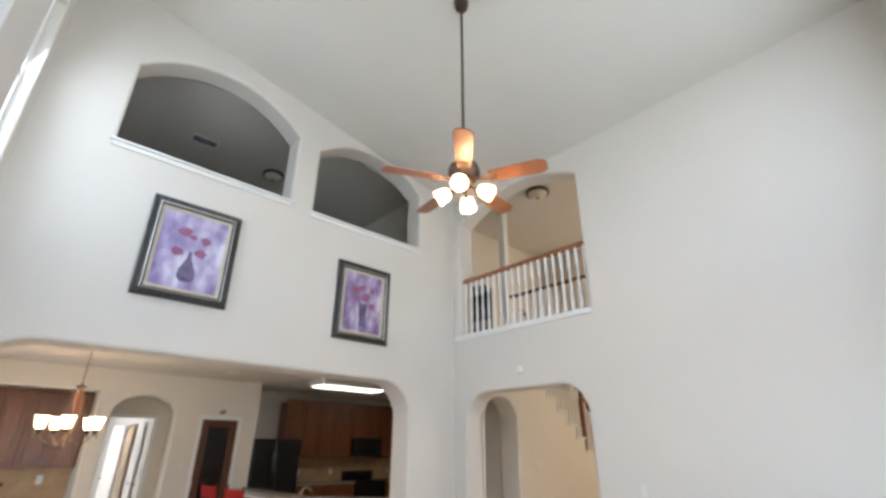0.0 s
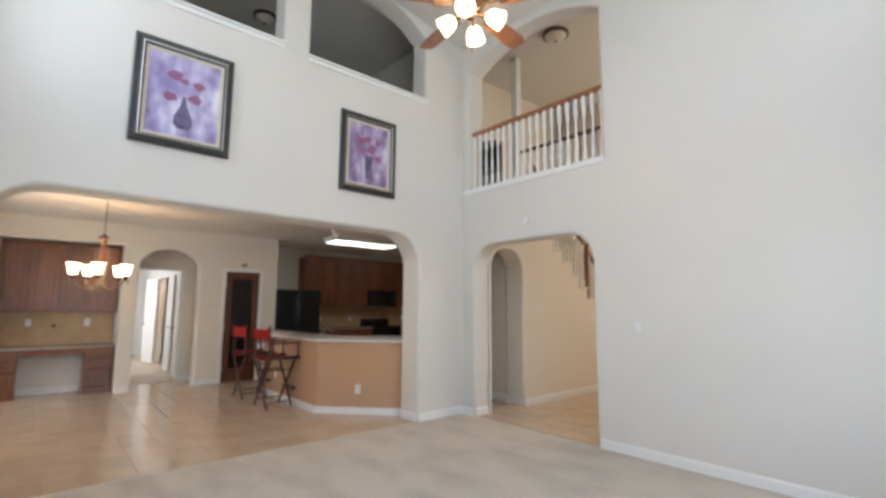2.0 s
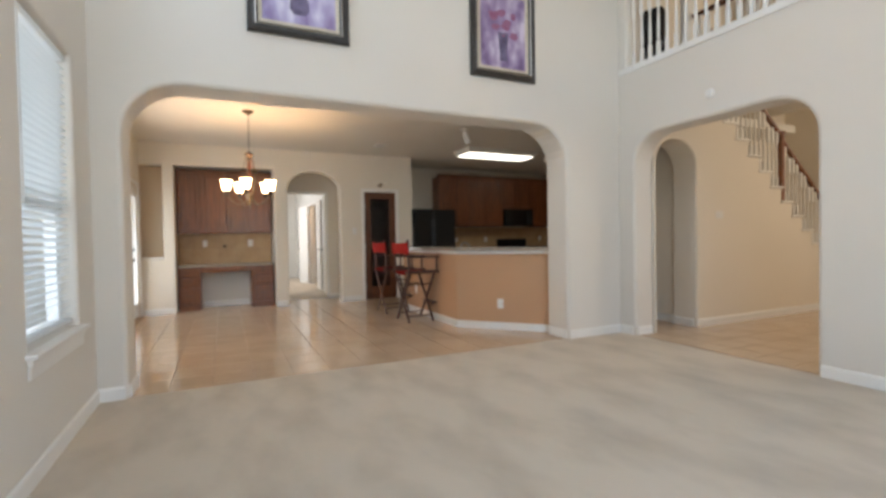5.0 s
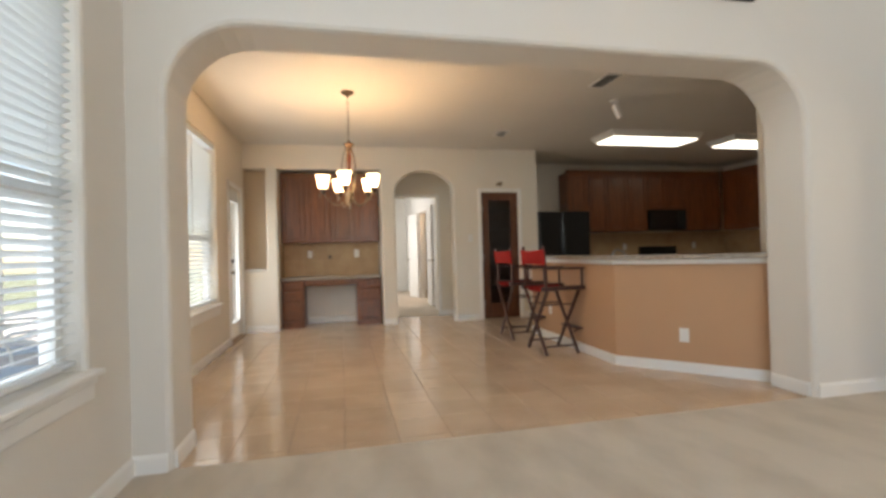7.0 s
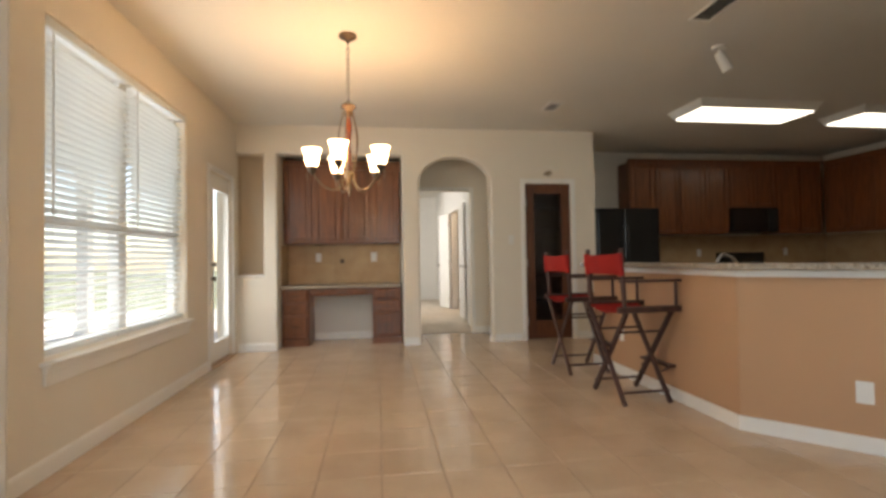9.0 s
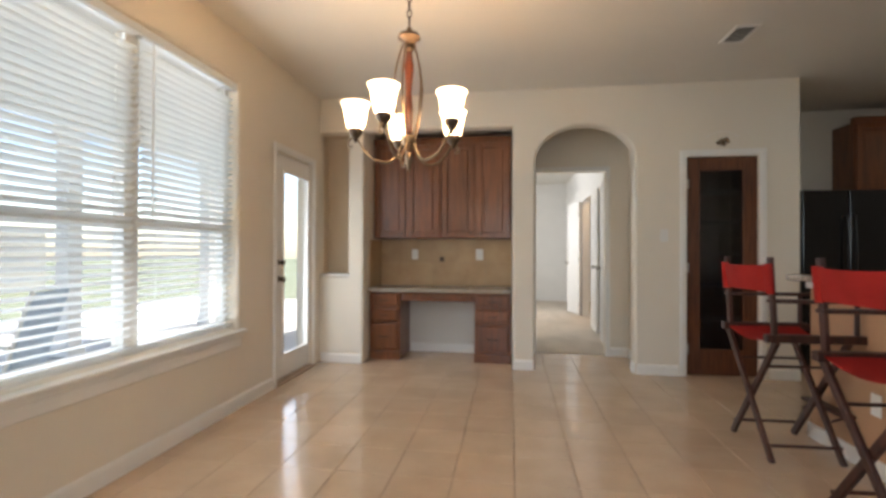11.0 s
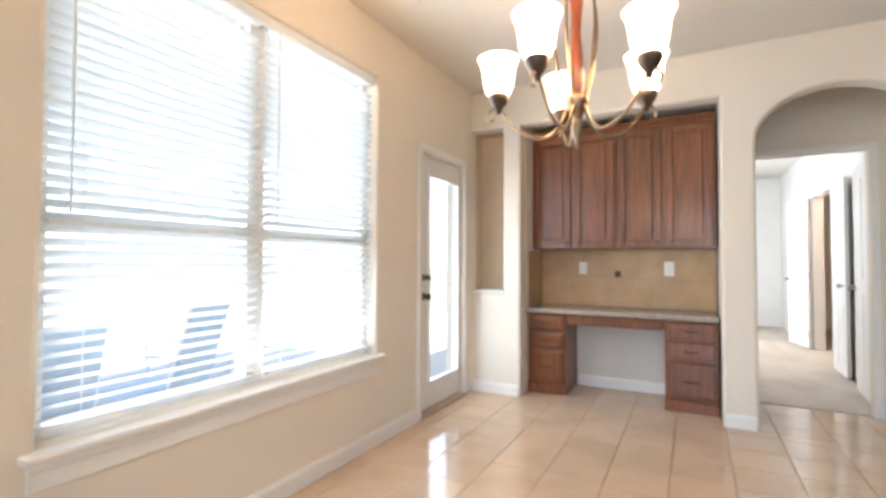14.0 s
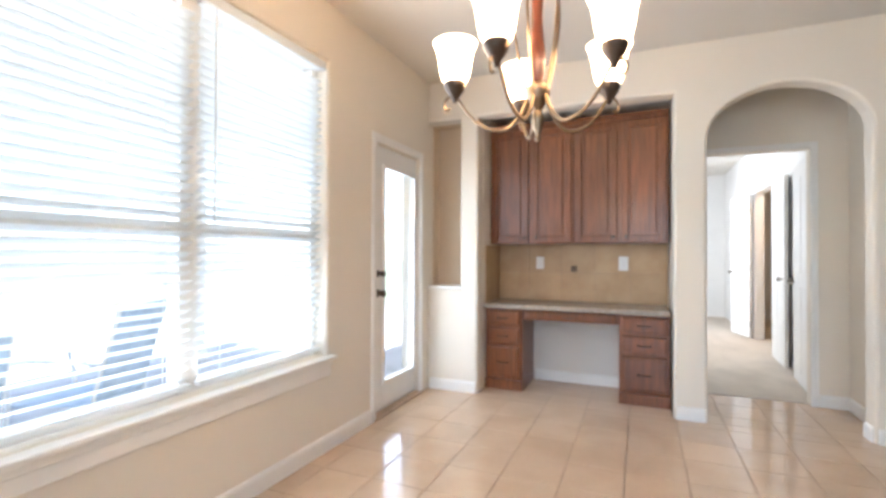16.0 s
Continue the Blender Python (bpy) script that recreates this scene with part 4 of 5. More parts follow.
bar = thing("breakfast_bar", "angled tan-painted breakfast bar with a granite top", "bar")
part("wall", strip("wall", BAR, 0.14, 0, 0.965, BARPAINT), BARPAINT, bar, "tan painted half wall")
part("baseboard", strip("baseboard", BAR, 0.016, 0, 0.085, TRIM, off=-0.017), TRIM, bar, "white skirting board")
part("trim_board", strip("trim_board", BAR, 0.026, 0.925, 0.965, TRIM, off=-0.028), TRIM, bar, "white trim under the top")
part("top", strip("top", [(4.53, 0.375), BAR[1], (3.695, 3.23)], 0.34, 0.967, 1.005, GRANITE, off=-0.10, bevel=0.008), GRANITE, bar, "polished speckled granite top")
plate("wall_outlet", "white outlet on the tan bar", "outlet", Matrix.Translation((4.095, 0.848, 0.315)) @ Matrix.Rotation(-math.atan2(0.899, 0.83), 4, "Z"), size=(0.075, 0.118))
plate("wall_outlet", "white outlet low on the long side of the bar", "outlet", Matrix.Translation((3.699, 2.62, 0.36)) @ Matrix.Rotation(-math.pi / 2, 4, "Z"))


# ---------- director's chairs ----------
def director_chair():
    """Faces +x; its base is at the origin."""
    root = thing("bar_chair", "tall dark wooden director's chair with red canvas at the bar", "chair", group="director's chairs at the bar")
    hw, xr, xf = 0.235, -0.18, 0.18
    for x in (xr, xf):
        for s in (-1, 1):
            bm = bmesh.new()
            d = x + s * 0.012
            q = math.atan2(2 * hw, 0.66)
            L = math.hypot(2 * hw, 0.66)
            box(bm, -0.011, 0.011, -0.019, 0.019, 0, L, bevel=0.004, m=Matrix.Translation((d, s * hw, 0.0)) @ Matrix.Rotation(s * q, 4, "X"))
            part("leg", bm, WOOD_CHAIR, root)
    for s in (-1, 1):
        bm = bmesh.new()
        box(bm, xr - 0.05, xf + 0.10, s * hw - 0.022, s * hw + 0.022, 0.655, 0.70, bevel=0.006)
        part("seat_rail", bm, WOOD_CHAIR, root)
        bm = bmesh.new()
        box(bm, xr - 0.03, xf + 0.12, s * hw - 0.026, s * hw + 0.026, 0.87, 0.89, bevel=0.006)
        part("armrest", bm, WOOD_CHAIR, root)
        bm = bmesh.new()
        rod(bm, (xf + 0.05, s * hw, 0.695), (xf + 0.05, s * hw, 0.872), 0.013, 0.012, 12)
        part("arm_post", bm, WOOD_CHAIR, root)
        bm = bmesh.new()
        box(bm, -0.013, 0.013, -0.016, 0.016, 0, 0.44, bevel=0.005, m=Matrix.Translation((xr, s * hw, 0.68)) @ Matrix.Rotation(radians(-3), 4, "Y"))
        part("back_post", bm, WOOD_CHAIR, root)
        bm = bmesh.new()
        rod(bm, (xr, s * hw * 0.86, 0.085), (xf, s * hw * 0.86, 0.085), 0.009, 0.009, 10)
        part("stretcher", bm, WOOD_CHAIR, root)
        bm = bmesh.new()
        rod(bm, (xr, s * hw * 0.5, 0.50), (xf, s * hw * 0.5, 0.50), 0.008, 0.008, 10)
        part("stretcher", bm, WOOD_CHAIR, root)
    bm = bmesh.new()
    box(bm, xf + 0.02, xf + 0.12, -hw * 0.75, hw * 0.75, 0.235, 0.255, bevel=0.005)
    for s in (-1, 1):
        rod(bm, (xf, s * hw * 0.5, 0.2), (xf + 0.1, s * hw * 0.6, 0.245), 0.008, 0.008, 8)
    part("footrest", bm, WOOD_CHAIR, root)
    # canvas seat, sagging between the rails
    bm = bmesh.new()
    nx, ny = 4, 12
    g = [[bm.verts.new((xr - 0.02 + (xf + 0.05 - xr) * i / nx, -hw + 2 * hw * j / ny, 0.69 - 0.05 * math.sin(math.pi * j / ny) ** 0.8)) for j in range(ny + 1)] for i in range(nx + 1)]
    for i in range(nx):
        for j in range(ny):
            bm.faces.new((g[i][j], g[i + 1][j], g[i + 1][j + 1], g[i][j + 1]))
    r = bmesh.ops.extrude_face_region(bm, geom=bm.faces[:])
    for v in r["geom"]:
        if isinstance(v, bmesh.types.BMVert):
            v.co.z -= 0.004
    part("seat", bm, RED, root, "red canvas sling seat", smooth=True)
    bm = bmesh.new()
    g = [[bm.verts.new((xr - 0.02 - 0.022 * k - 0.03 * math.sin(math.pi * j / ny) , -hw - 0.022 + (2 * hw + 0.044) * j / ny, 0.925 + 0.155 * k - 0.008 * math.sin(math.pi * j / ny) * (1 if k else -0.5))) for j in range(ny + 1)] for k in (0, 1)]
    for j in range(ny):
        bm.faces.new((g[0][j], g[0][j + 1], g[1][j + 1], g[1][j]))
    r = bmesh.ops.extrude_face_region(bm, geom=bm.faces[:])
    for v in r["geom"]:
        if isinstance(v, bmesh.types.BMVert):
            v.co.x += 0.05 * 0.1 + 0.002
    part("backrest", bm, RED, root, "red canvas backrest", smooth=True)
    for s in (-1, 1):
        bm = bmesh.new()
        rod(bm, (xr - 0.022, s * (hw + 0.002), 0.92), (xr - 0.036, s * (hw + 0.002), 1.083), 0.021, 0.021, 12, caps=True)
        part("canvas_sleeve", bm, RED, root, "red canvas sleeve round the post", smooth=True)
    return root


chair = director_chair()
chair.matrix_basis = pose(3.435, 2.03, 0, 0, 0, 3)
copy_thing(chair, pose(3.425, 2.93, 0, 0, 0, 2))

# ---------- kitchen ----------
fridge = thing("refrigerator", "glossy black refrigerator beside the pantry wall", "refrigerator")
bm = bmesh.new()
box(bm, 4.56, 5.49, 4.845, 5.615, 0.02, 1.74, bevel=0.01)
part("body", bm, BLACK, fridge)
for a, b in ((4.565, 4.955), (4.965, 5.485)):
    bm = bmesh.new()
    box(bm, a, b, 4.78, 4.843, 0.08, 1.735, bevel=0.012)
    dr = part("door", bm, BLACK, fridge)
    bm = bmesh.new()
    hx = b - 0.03 if a < 4.8 else a + 0.03
    tube(bm, smooth_curve([(hx, 4.78, 0.55), (hx, 4.74, 0.60), (hx, 4.735, 1.0), (hx, 4.74, 1.45), (hx, 4.78, 1.5)]), 0.011, 8)
    part("handle", bm, BLACK, dr, smooth=True)
bm = bmesh.new()
box(bm, 4.57, 5.48, 4.825, 5.605, 0.0, 0.078)
part("grille", bm, BLACKFAB, fridge, "dark kick grille")

wall_cabinet(5.345, 6.168, 5.315, KY - 0.003, 1.385, 2.50, 2, "dark cherry wall cabinet beside the refrigerator")
wall_cabinet(6.17, 7.012, 5.315, KY - 0.003, 1.385, 2.50, 2, "dark cherry wall cabinet beside the microwave")
wall_cabinet(7.014, 7.835, 5.315, KY - 0.003, 1.80, 2.50, 2, "short dark cherry wall cabinet over the microwave")
wall_cabinet(7.837, 8.679, 5.315, KY - 0.003, 1.385, 2.50, 2, "dark cherry wall cabinet in the kitchen corner")
for k in range(3):
    wall_cabinet(5.31 - (k + 1) * 0.80 + 0.002, 5.31 - k * 0.80, 8.73, 9.067, 1.385, 2.50, 2, "dark cherry wall cabinet on the kitchen's side wall", face="x")
mw = thing("microwave", "black over-range microwave under the short cabinet", "microwave")
bm = bmesh.new()
box(bm, 7.017, 7.83, 5.255, KY - 0.004, 1.40, 1.796, bevel=0.008)
part("body", bm, BLACK, mw)
bm = bmesh.new()
box(bm, 7.033, 7.624, 5.233, 5.254, 1.43, 1.77, bevel=0.006)
part("door", bm, BLACK, mw)
bm = bmesh.new()
box(bm, 7.634, 7.819, 5.237, 5.254, 1.43, 1.77, bevel=0.004)
part("control_panel", bm, BLACKFAB, mw, "dark control panel")
bm = bmesh.new()
tube(bm, [(7.608, 5.233, 1.46), (7.608, 5.21, 1.48), (7.608, 5.21, 1.72), (7.608, 5.233, 1.74)], 0.008, 8)
part("handle", bm, BLACK, mw, smooth=True)


def base_cabinet(x0, x1, y0, y1, doors, label, face="y"):
    root = thing("base_cabinet", label, "cabinet", group="base cabinets")
    turn = Matrix.Identity(4) if face == "y" else Matrix(((0, 1, 0, 0), (1, 0, 0, 0), (0, 0, 1, 0), (0, 0, 0, 1)))

    def put(name, bm, m, parent, label=""):
        for v in bm.verts:
            v.co = turn @ v.co
        return part(name, bm, m, parent, label)
    bm = bmesh.new()
    box(bm, x0, x1, y0, y1, 0.09, 0.868, bevel=0.002)
    put("body", bm, WOOD, root)
    bm = bmesh.new()
    box(bm, x0, x1, y0 + 0.06, y1, 0.0, 0.089)
    put("toe_kick", bm, WOOD_DARK, root)
    w = (x1 - x0) / doors
    for k in range(doors):
        a, b = x0 + k * w + 0.012, x0 + (k + 1) * w - 0.012
        bm = bmesh.new()
        box(bm, a, b, y0 - 0.02, y0 - 0.001, 0.11, 0.67, bevel=0.004)
        box(bm, a + 0.06, b - 0.06, y0 - 0.026, y0 - 0.019, 0.17, 0.61, bevel=0.006)
        put("door", bm, WOOD, root)
        bm = bmesh.new()
        box(bm, a, b, y0 - 0.02, y0 - 0.001, 0.69, 0.855, bevel=0.004)
        put("drawer", bm, WOOD, root)
    return root


base_cabinet(5.345, 7.012, 5.055, KY - 0.003, 4, "dark cherry base cabinet along the back wall")
base_cabinet(7.837, 9.067, 5.055, KY - 0.003, 2, "dark cherry base cabinet in the corner")
base_cabinet(2.0, 5.045, 8.45, 9.067, 5, "dark cherry base cabinet on the side wall", face="x")
simple("kitchen_worktop", GRANITE, "speckled granite worktop along the kitchen walls", "worktop", (5.334, 7.01, 5.025, KY - 0.002, 0.872, 0.91), (7.839, 9.067, 5.025, KY - 0.002, 0.872, 0.91), (8.42, 9.067, 1.99, 5.023, 0.872, 0.91))
stove = thing("stove", "black slide-in stove below the microwave", "stove")
bm = bmesh.new()
box(bm, 7.017, 7.83, 5.025, KY - 0.006, 0.01, 0.915, bevel=0.006)
part("body", bm, BLACK, stove)
bm = bmesh.new()
box(bm, 7.033, 7.814, 5.005, 5.024, 0.22, 0.74, bevel=0.006)
part("oven_door", bm, BLACK, stove)
bm = bmesh.new()
box(bm, 7.017, 7.83, 5.555, KY - 0.007, 0.916, 1.10, bevel=0.008)
part("backguard", bm, BLACK, stove)
for x, y in ((7.223, 5.175), (7.624, 5.175), (7.223, 5.425), (7.624, 5.425)):
    bm = bmesh.new()
    lathe(bm, [(0.085, 0.916), (0.085, 0.922), (0.05, 0.924)], 20, (x, y, 0))
    part("burner", bm, BLACKFAB, stove)
bs = structure("backsplash_kitchen", BACKSPLASH, "tan stone tile backsplash", (5.334, 9.068, KY - 0.0015 - 0.008, KY - 0.0015, 0.912, 1.37))
structure("backsplash_side", BACKSPLASH, "tan stone tile backsplash", (9.061, 9.0685, 2.0, 5.625, 0.912, 1.37))
for x in (5.925, 6.716, 8.299):
    plate("wall_outlet", "white outlet on the kitchen backsplash", "outlet", pose(x, KY - 0.0095, 1.10))
for y in (4.2, 3.5):
    plate("wall_outlet", "white outlet on the side backsplash", "outlet", Matrix.Translation((9.061, y, 1.10)) @ Matrix.Rotation(math.pi / 2 * 3, 4, "Z"))
# lower counter and sink behind the bar
simple("sink_worktop", GRANITE, "speckled granite worktop behind the bar", "worktop", (3.99, 4.52, 1.55, 3.0, 0.832, 0.868))
simple("sink_cabinet", WOOD, "dark cherry sink cabinet behind the bar", "cabinet", (3.99, 4.48, 1.57, 2.98, 0.0, 0.83))
fau = thing("kitchen_faucet", "chrome kitchen faucet rising behind the bar", "faucet", pose(4.12, 1.95, 0.868))
bm = bmesh.new()
rod(bm, (0, 0, 0), (0, 0, 0.05), 0.024, 0.018, 14)
tube(bm, smooth_curve([(0, 0, 0.04), (0, 0, 0.12), (0.05, 0, 0.19), (0.13, 0, 0.17), (0.17, 0, 0.13)]), 0.011, 10)
part("spout", bm, NICKEL, fau, smooth=True)
bm = bmesh.new()
rod(bm, (0, 0.02, 0.07), (0.02, 0.09, 0.13), 0.008, 0.006, 10)
part("lever", bm, NICKEL, fau, smooth=True)


def fluorescent(x0, x1, y0, y1):
    root = thing("fluorescent_light", "lit boxed fluorescent ceiling light in the kitchen", "ceiling light", group="kitchen ceiling lights")
    bm = bmesh.new()
    d = 0.05
    hi = [bm.verts.new(p) for p in ((x0, y0, ZC - 0.001), (x1, y0, ZC - 0.001), (x1, y1, ZC - 0.001), (x0, y1, ZC - 0.001))]
    lo = [bm.verts.new(p) for p in ((x0 + d, y0 + d, ZC - 0.085), (x1 - d, y0 + d, ZC - 0.085), (x1 - d, y1 - d, ZC - 0.085), (x0 + d, y1 - d, ZC - 0.085))]
    for k in range(4):
        bm.faces.new((hi[k], hi[(k + 1) % 4], lo[(k + 1) % 4], lo[k]))
    bm.faces.new(hi)
    bm.faces.new(lo[::-1])
    part("frame", bm, PLASTIC, root, "white bevelled wooden frame")
    bm = bmesh.new()
    box(bm, x0 + d + 0.015, x1 - d - 0.015, y0 + d + 0.015, y1 - d - 0.015, ZC - 0.10, ZC - 0.0852, bevel=0.006)
    part("diffuser", bm, FLUOR, root, "glowing white diffuser")
    return root


fluorescent(4.92, 6.40, 3.12, 3.70)
fluorescent(6.95, 8.43, 3.15, 3.73)


# ---------- paintings ----------
def canvas_material(name, a, b, c, scale):
    m = bpy.data.materials.new(name)
    m.use_nodes = True
    n, l = m.node_tree.nodes, m.node_tree.links
    bs = n["Principled BSDF"]
    bs.inputs["Roughness"].default_value = 0.55
    tc, mp, t1, t2 = n.new("ShaderNodeTexCoord"), n.new("ShaderNodeMapping"), n.new("ShaderNodeTexNoise"), n.new("ShaderNodeTexNoise")
    mp.inputs["Scale"].default_value = (1.0, 1.0, 0.55)
    l.new(tc.outputs["Object"], mp.inputs["Vector"])
    for t, s, d in ((t1, scale, 3.0), (t2, scale * 9, 4.0)):
        t.inputs["Scale"].default_value, t.inputs["Detail"].default_value = s, d
        l.new(mp.outputs["Vector"], t.inputs["Vector"])
    ramp = n.new("ShaderNodeValToRGB")
    ramp.color_ramp.elements[0].position, ramp.color_ramp.elements[0].color = 0.32, (*a, 1)
    ramp.color_ramp.elements[1].position, ramp.color_ramp.elements[1].color = 0.68, (*c, 1)
    e = ramp.color_ramp.elements.new(0.5)
    e.color = (*b, 1)
    l.new(t1.outputs["Fac"], ramp.inputs["Fac"])
    l.new(ramp.outputs["Color"], bs.inputs["Base Color"])
    bp = n.new("ShaderNodeBump")
    bp.inputs["Strength"].default_value = 0.3
    l.new(t2.outputs["Fac"], bp.inputs["Height"])
    l.new(bp.outputs["Normal"], bs.inputs["Normal"])
    return m


LILAC = canvas_material("lilac_canvas", (0.20, 0.14, 0.31), (0.40, 0.34, 0.54), (0.74, 0.71, 0.80), 5.5)
PLUM = canvas_material("plum_canvas", (0.14, 0.08, 0.19), (0.32, 0.24, 0.40), (0.66, 0.58, 0.70), 6.5)
POPPY = material("painted_poppy", (0.30, 0.13, 0.22), 0.6, vary=0.2, scale=30, fine=90, bump=0.1, dark=(0.26, 0.08, 0.15), patch=0.9)
VASE = material("painted_vase", (0.16, 0.13, 0.22), 0.6, vary=0.2, scale=14, fine=60, bump=0.1, dark=(0.07, 0.06, 0.11), patch=0.9)


def painting(x0, x1, z0, z1, canvas, flowers, vase, label):
    """A framed canvas on the arch wall, looking into the living room."""
    w, h = x1 - x0, z1 - z0
    root = thing("painting", label, "painting", pose((x0 + x1) / 2, 0, (z0 + z1) / 2), group="flower paintings")
    fw = 0.085
    sec = [(0.0, 0.0), (0.0, 0.030), (0.012, 0.040), (0.035, 0.034), (0.055, 0.042), (0.072, 0.036), (fw, 0.022), (fw, 0.0)]

    def rim(name, inset, sec, mat, lab):
        for side in range(4):
            bm = bmesh.new()
            half = (w / 2 - inset, h / 2 - inset)
            L, R = (half[0], half[1]) if side % 2 == 0 else (half[1], half[0])
            ends = []
            for s in (-1, 1):
                ends.append([bm.verts.new((s * (L - a), -d - 0.001, -(R - a))) for a, d in sec])
            for k in range(len(sec)):
                j = (k + 1) % len(sec)
                bm.faces.new((ends[0][k], ends[0][j], ends[1][j], ends[1][k]))
            bm.faces.new(ends[0][::-1])
            bm.faces.new(ends[1])
            rot = Matrix.Rotation(side * math.pi / 2, 4, "Y")
            for v in bm.verts:
                v.co = rot @ v.co
            part(name, bm, mat, root, lab)

    rim("frame_side", 0.0, sec, FRAME, "dark antiqued wooden frame")
    rim("bead", 0.058, [(0, 0.030), (0, 0.046), (0.004, 0.049), (0.009, 0.048), (0.012, 0.043), (0.012, 0.030)], NICKEL, "tarnished silver bead")
    rim("liner", fw, [(0, 0), (0, 0.024), (0.028, 0.018), (0.028, 0.0)], LINEN, "cream liner")
    i = fw + 0.028
    bm = bmesh.new()
    box(bm, -w / 2 + i, w / 2 - i, -0.014, -0.004, -h / 2 + i, h / 2 - i)
    cv = part("canvas", bm, canvas, root, "purple brushed canvas")
    iw, ih = w / 2 - i, h / 2 - i
    rnd = random.Random(len(flowers) * 7 + 1)
    for fx, fz, r in flowers:
        bm = bmesh.new()
        c = bm.verts.new((fx * iw, -0.0165, fz * ih))
        ring = [bm.verts.new((fx * iw + r * (0.6 + 0.6 * rnd.random()) * math.cos(k * math.tau / 14) * 1.15, -0.0146, fz * ih + r * (0.5 + 0.6 * rnd.random()) * math.sin(k * math.tau / 14))) for k in range(14)]
        for k in range(14):
            bm.faces.new((c, ring[k], ring[(k + 1) % 14]))
        part("painted_flower", bm, POPPY, cv, "dusky red painted poppy")
    bm = bmesh.new()
    left = [(fx, fz) for fx, fz in vase]
    vs = [bm.verts.new((s * fx * iw + vase[0][0] * 0, -0.0158, fz * ih)) for s, seq in ((1, left), (-1, left[::-1])) for fx, fz in seq]
    bm.faces.new(vs)
    part("painted_vase", bm, VASE, cv, "dark painted vase")
    return root


painting(1.242, 2.058, 2.795, 3.775, LILAC, [(-0.28, 0.50, 0.056), (-0.02, 0.40, 0.036), (0.38, 0.38, 0.054), (0.30, 0.0, 0.056), (-0.40, -0.06, 0.050)],
         [(0.05, 0.02), (0.08, -0.2), (0.25, -0.5), (0.27, -0.68), (0.16, -0.8)], "framed painting of red poppies in a dark vase on lilac")
painting(3.25, 4.01, 2.715, 3.665, PLUM, [(-0.42, 0.42, 0.055), (-0.05, 0.52, 0.045), (0.14, 0.2, 0.06), (0.45, 0.48, 0.040), (0.48, -0.08, 0.05), (-0.32, 0.12, 0.042), (0.0, -0.1, 0.045)],
         [(0.22, -0.02), (0.2, -0.3), (0.16, -0.6), (0.17, -0.8)], "framed painting of wine-red blooms in a tall vase on plum")

# ---------- sills of the high openings ----------
for a, b, z in ((0.82, 2.53, 4.18), (2.85, 4.49, 4.14)):
    simple("opening_sill", TRIM, "white moulded sill of a high arched opening", "sill", (a - 0.05, b + 0.05, -0.035, TA - 0.05, z - 0.004, z + 0.022), (a - 0.03, b + 0.03, -0.018, -0.001, z - 0.055, z - 0.005), bevel=0.006, group="high sills")

# ---------- ceiling fan ----------
FX, FY, FZ = 2.923, -2.46, 3.58
fan = thing("ceiling_fan", "bronze ceiling fan with wooden blades and four lit shades", "ceiling fan", pose(FX, FY, 0))
zt = vault(FX)
bm = bmesh.new()
lathe(bm, [(0.02, zt - 0.10), (0.055, zt - 0.08), (0.068, zt - 0.03), (0.07, zt + 0.005)], 22)
part("canopy", bm, BRONZE, fan, smooth=True)
bm = bmesh.new()
rod(bm, (0, 0, FZ + 0.16), (0, 0, zt - 0.08), 0.0125, 0.0125, 12)
part("downrod", bm, BRONZE, fan, smooth=True)
bm = bmesh.new()
lathe(bm, [(0.05, FZ - 0.06), (0.105, FZ - 0.045), (0.128, FZ - 0.01), (0.13, FZ + 0.04), (0.115, FZ + 0.075), (0.06, FZ + 0.10), (0.03, FZ + 0.14), (0.028, FZ + 0.18)], 28)
part("motor_housing", bm, BRONZE, fan, smooth=True)
bm = bmesh.new()
lathe(bm, [(0.012, FZ - 0.165), (0.03, FZ - 0.155), (0.042, FZ - 0.12), (0.065, FZ - 0.10), (0.06, FZ - 0.062)], 22)
part("switch_housing", bm, BRONZE, fan, smooth=True)
for k in range(5):
    a = radians(-135.6 + 72 * k)
    m = Matrix.Rotation(a, 4, "Z")
    bm = bmesh.new()
    box(bm, 0.10, 0.24, -0.018, 0.018, FZ - 0.067, FZ - 0.059, bevel=0.003, m=m)
    box(bm, 0.20, 0.27, -0.045, 0.045, FZ - 0.067, FZ - 0.060, bevel=0.003, m=m)
    br = part("blade_bracket", bm, BRONZE, fan)
    bm = bmesh.new()
    shape = [(0.21, -0.05), (0.30, -0.062), (0.50, -0.072), (0.60, -0.074), (0.645, -0.06), (0.66, -0.03), (0.66, 0.03), (0.645, 0.06), (0.60, 0.074), (0.50, 0.072), (0.30, 0.062), (0.21, 0.05)]
    tilt = Matrix.Translation((0, 0, FZ - 0.055)) @ Matrix.Rotation(radians(-12), 4, "X")
    up = [bm.verts.new(m @ tilt @ Vector((x, y, 0.005))) for x, y in shape]
    dn = [bm.verts.new(m @ tilt @ Vector((x, y, -0.003))) for x, y in shape]
    bm.faces.new(up)
    bm.faces.new(dn[::-1])
    for j in range(len(shape)):
        jj = (j + 1) % len(shape)
        bm.faces.new((up[j], dn[j], dn[jj], up[jj]))
    part("blade", bm, BLADE, br, "walnut-toned wooden blade")
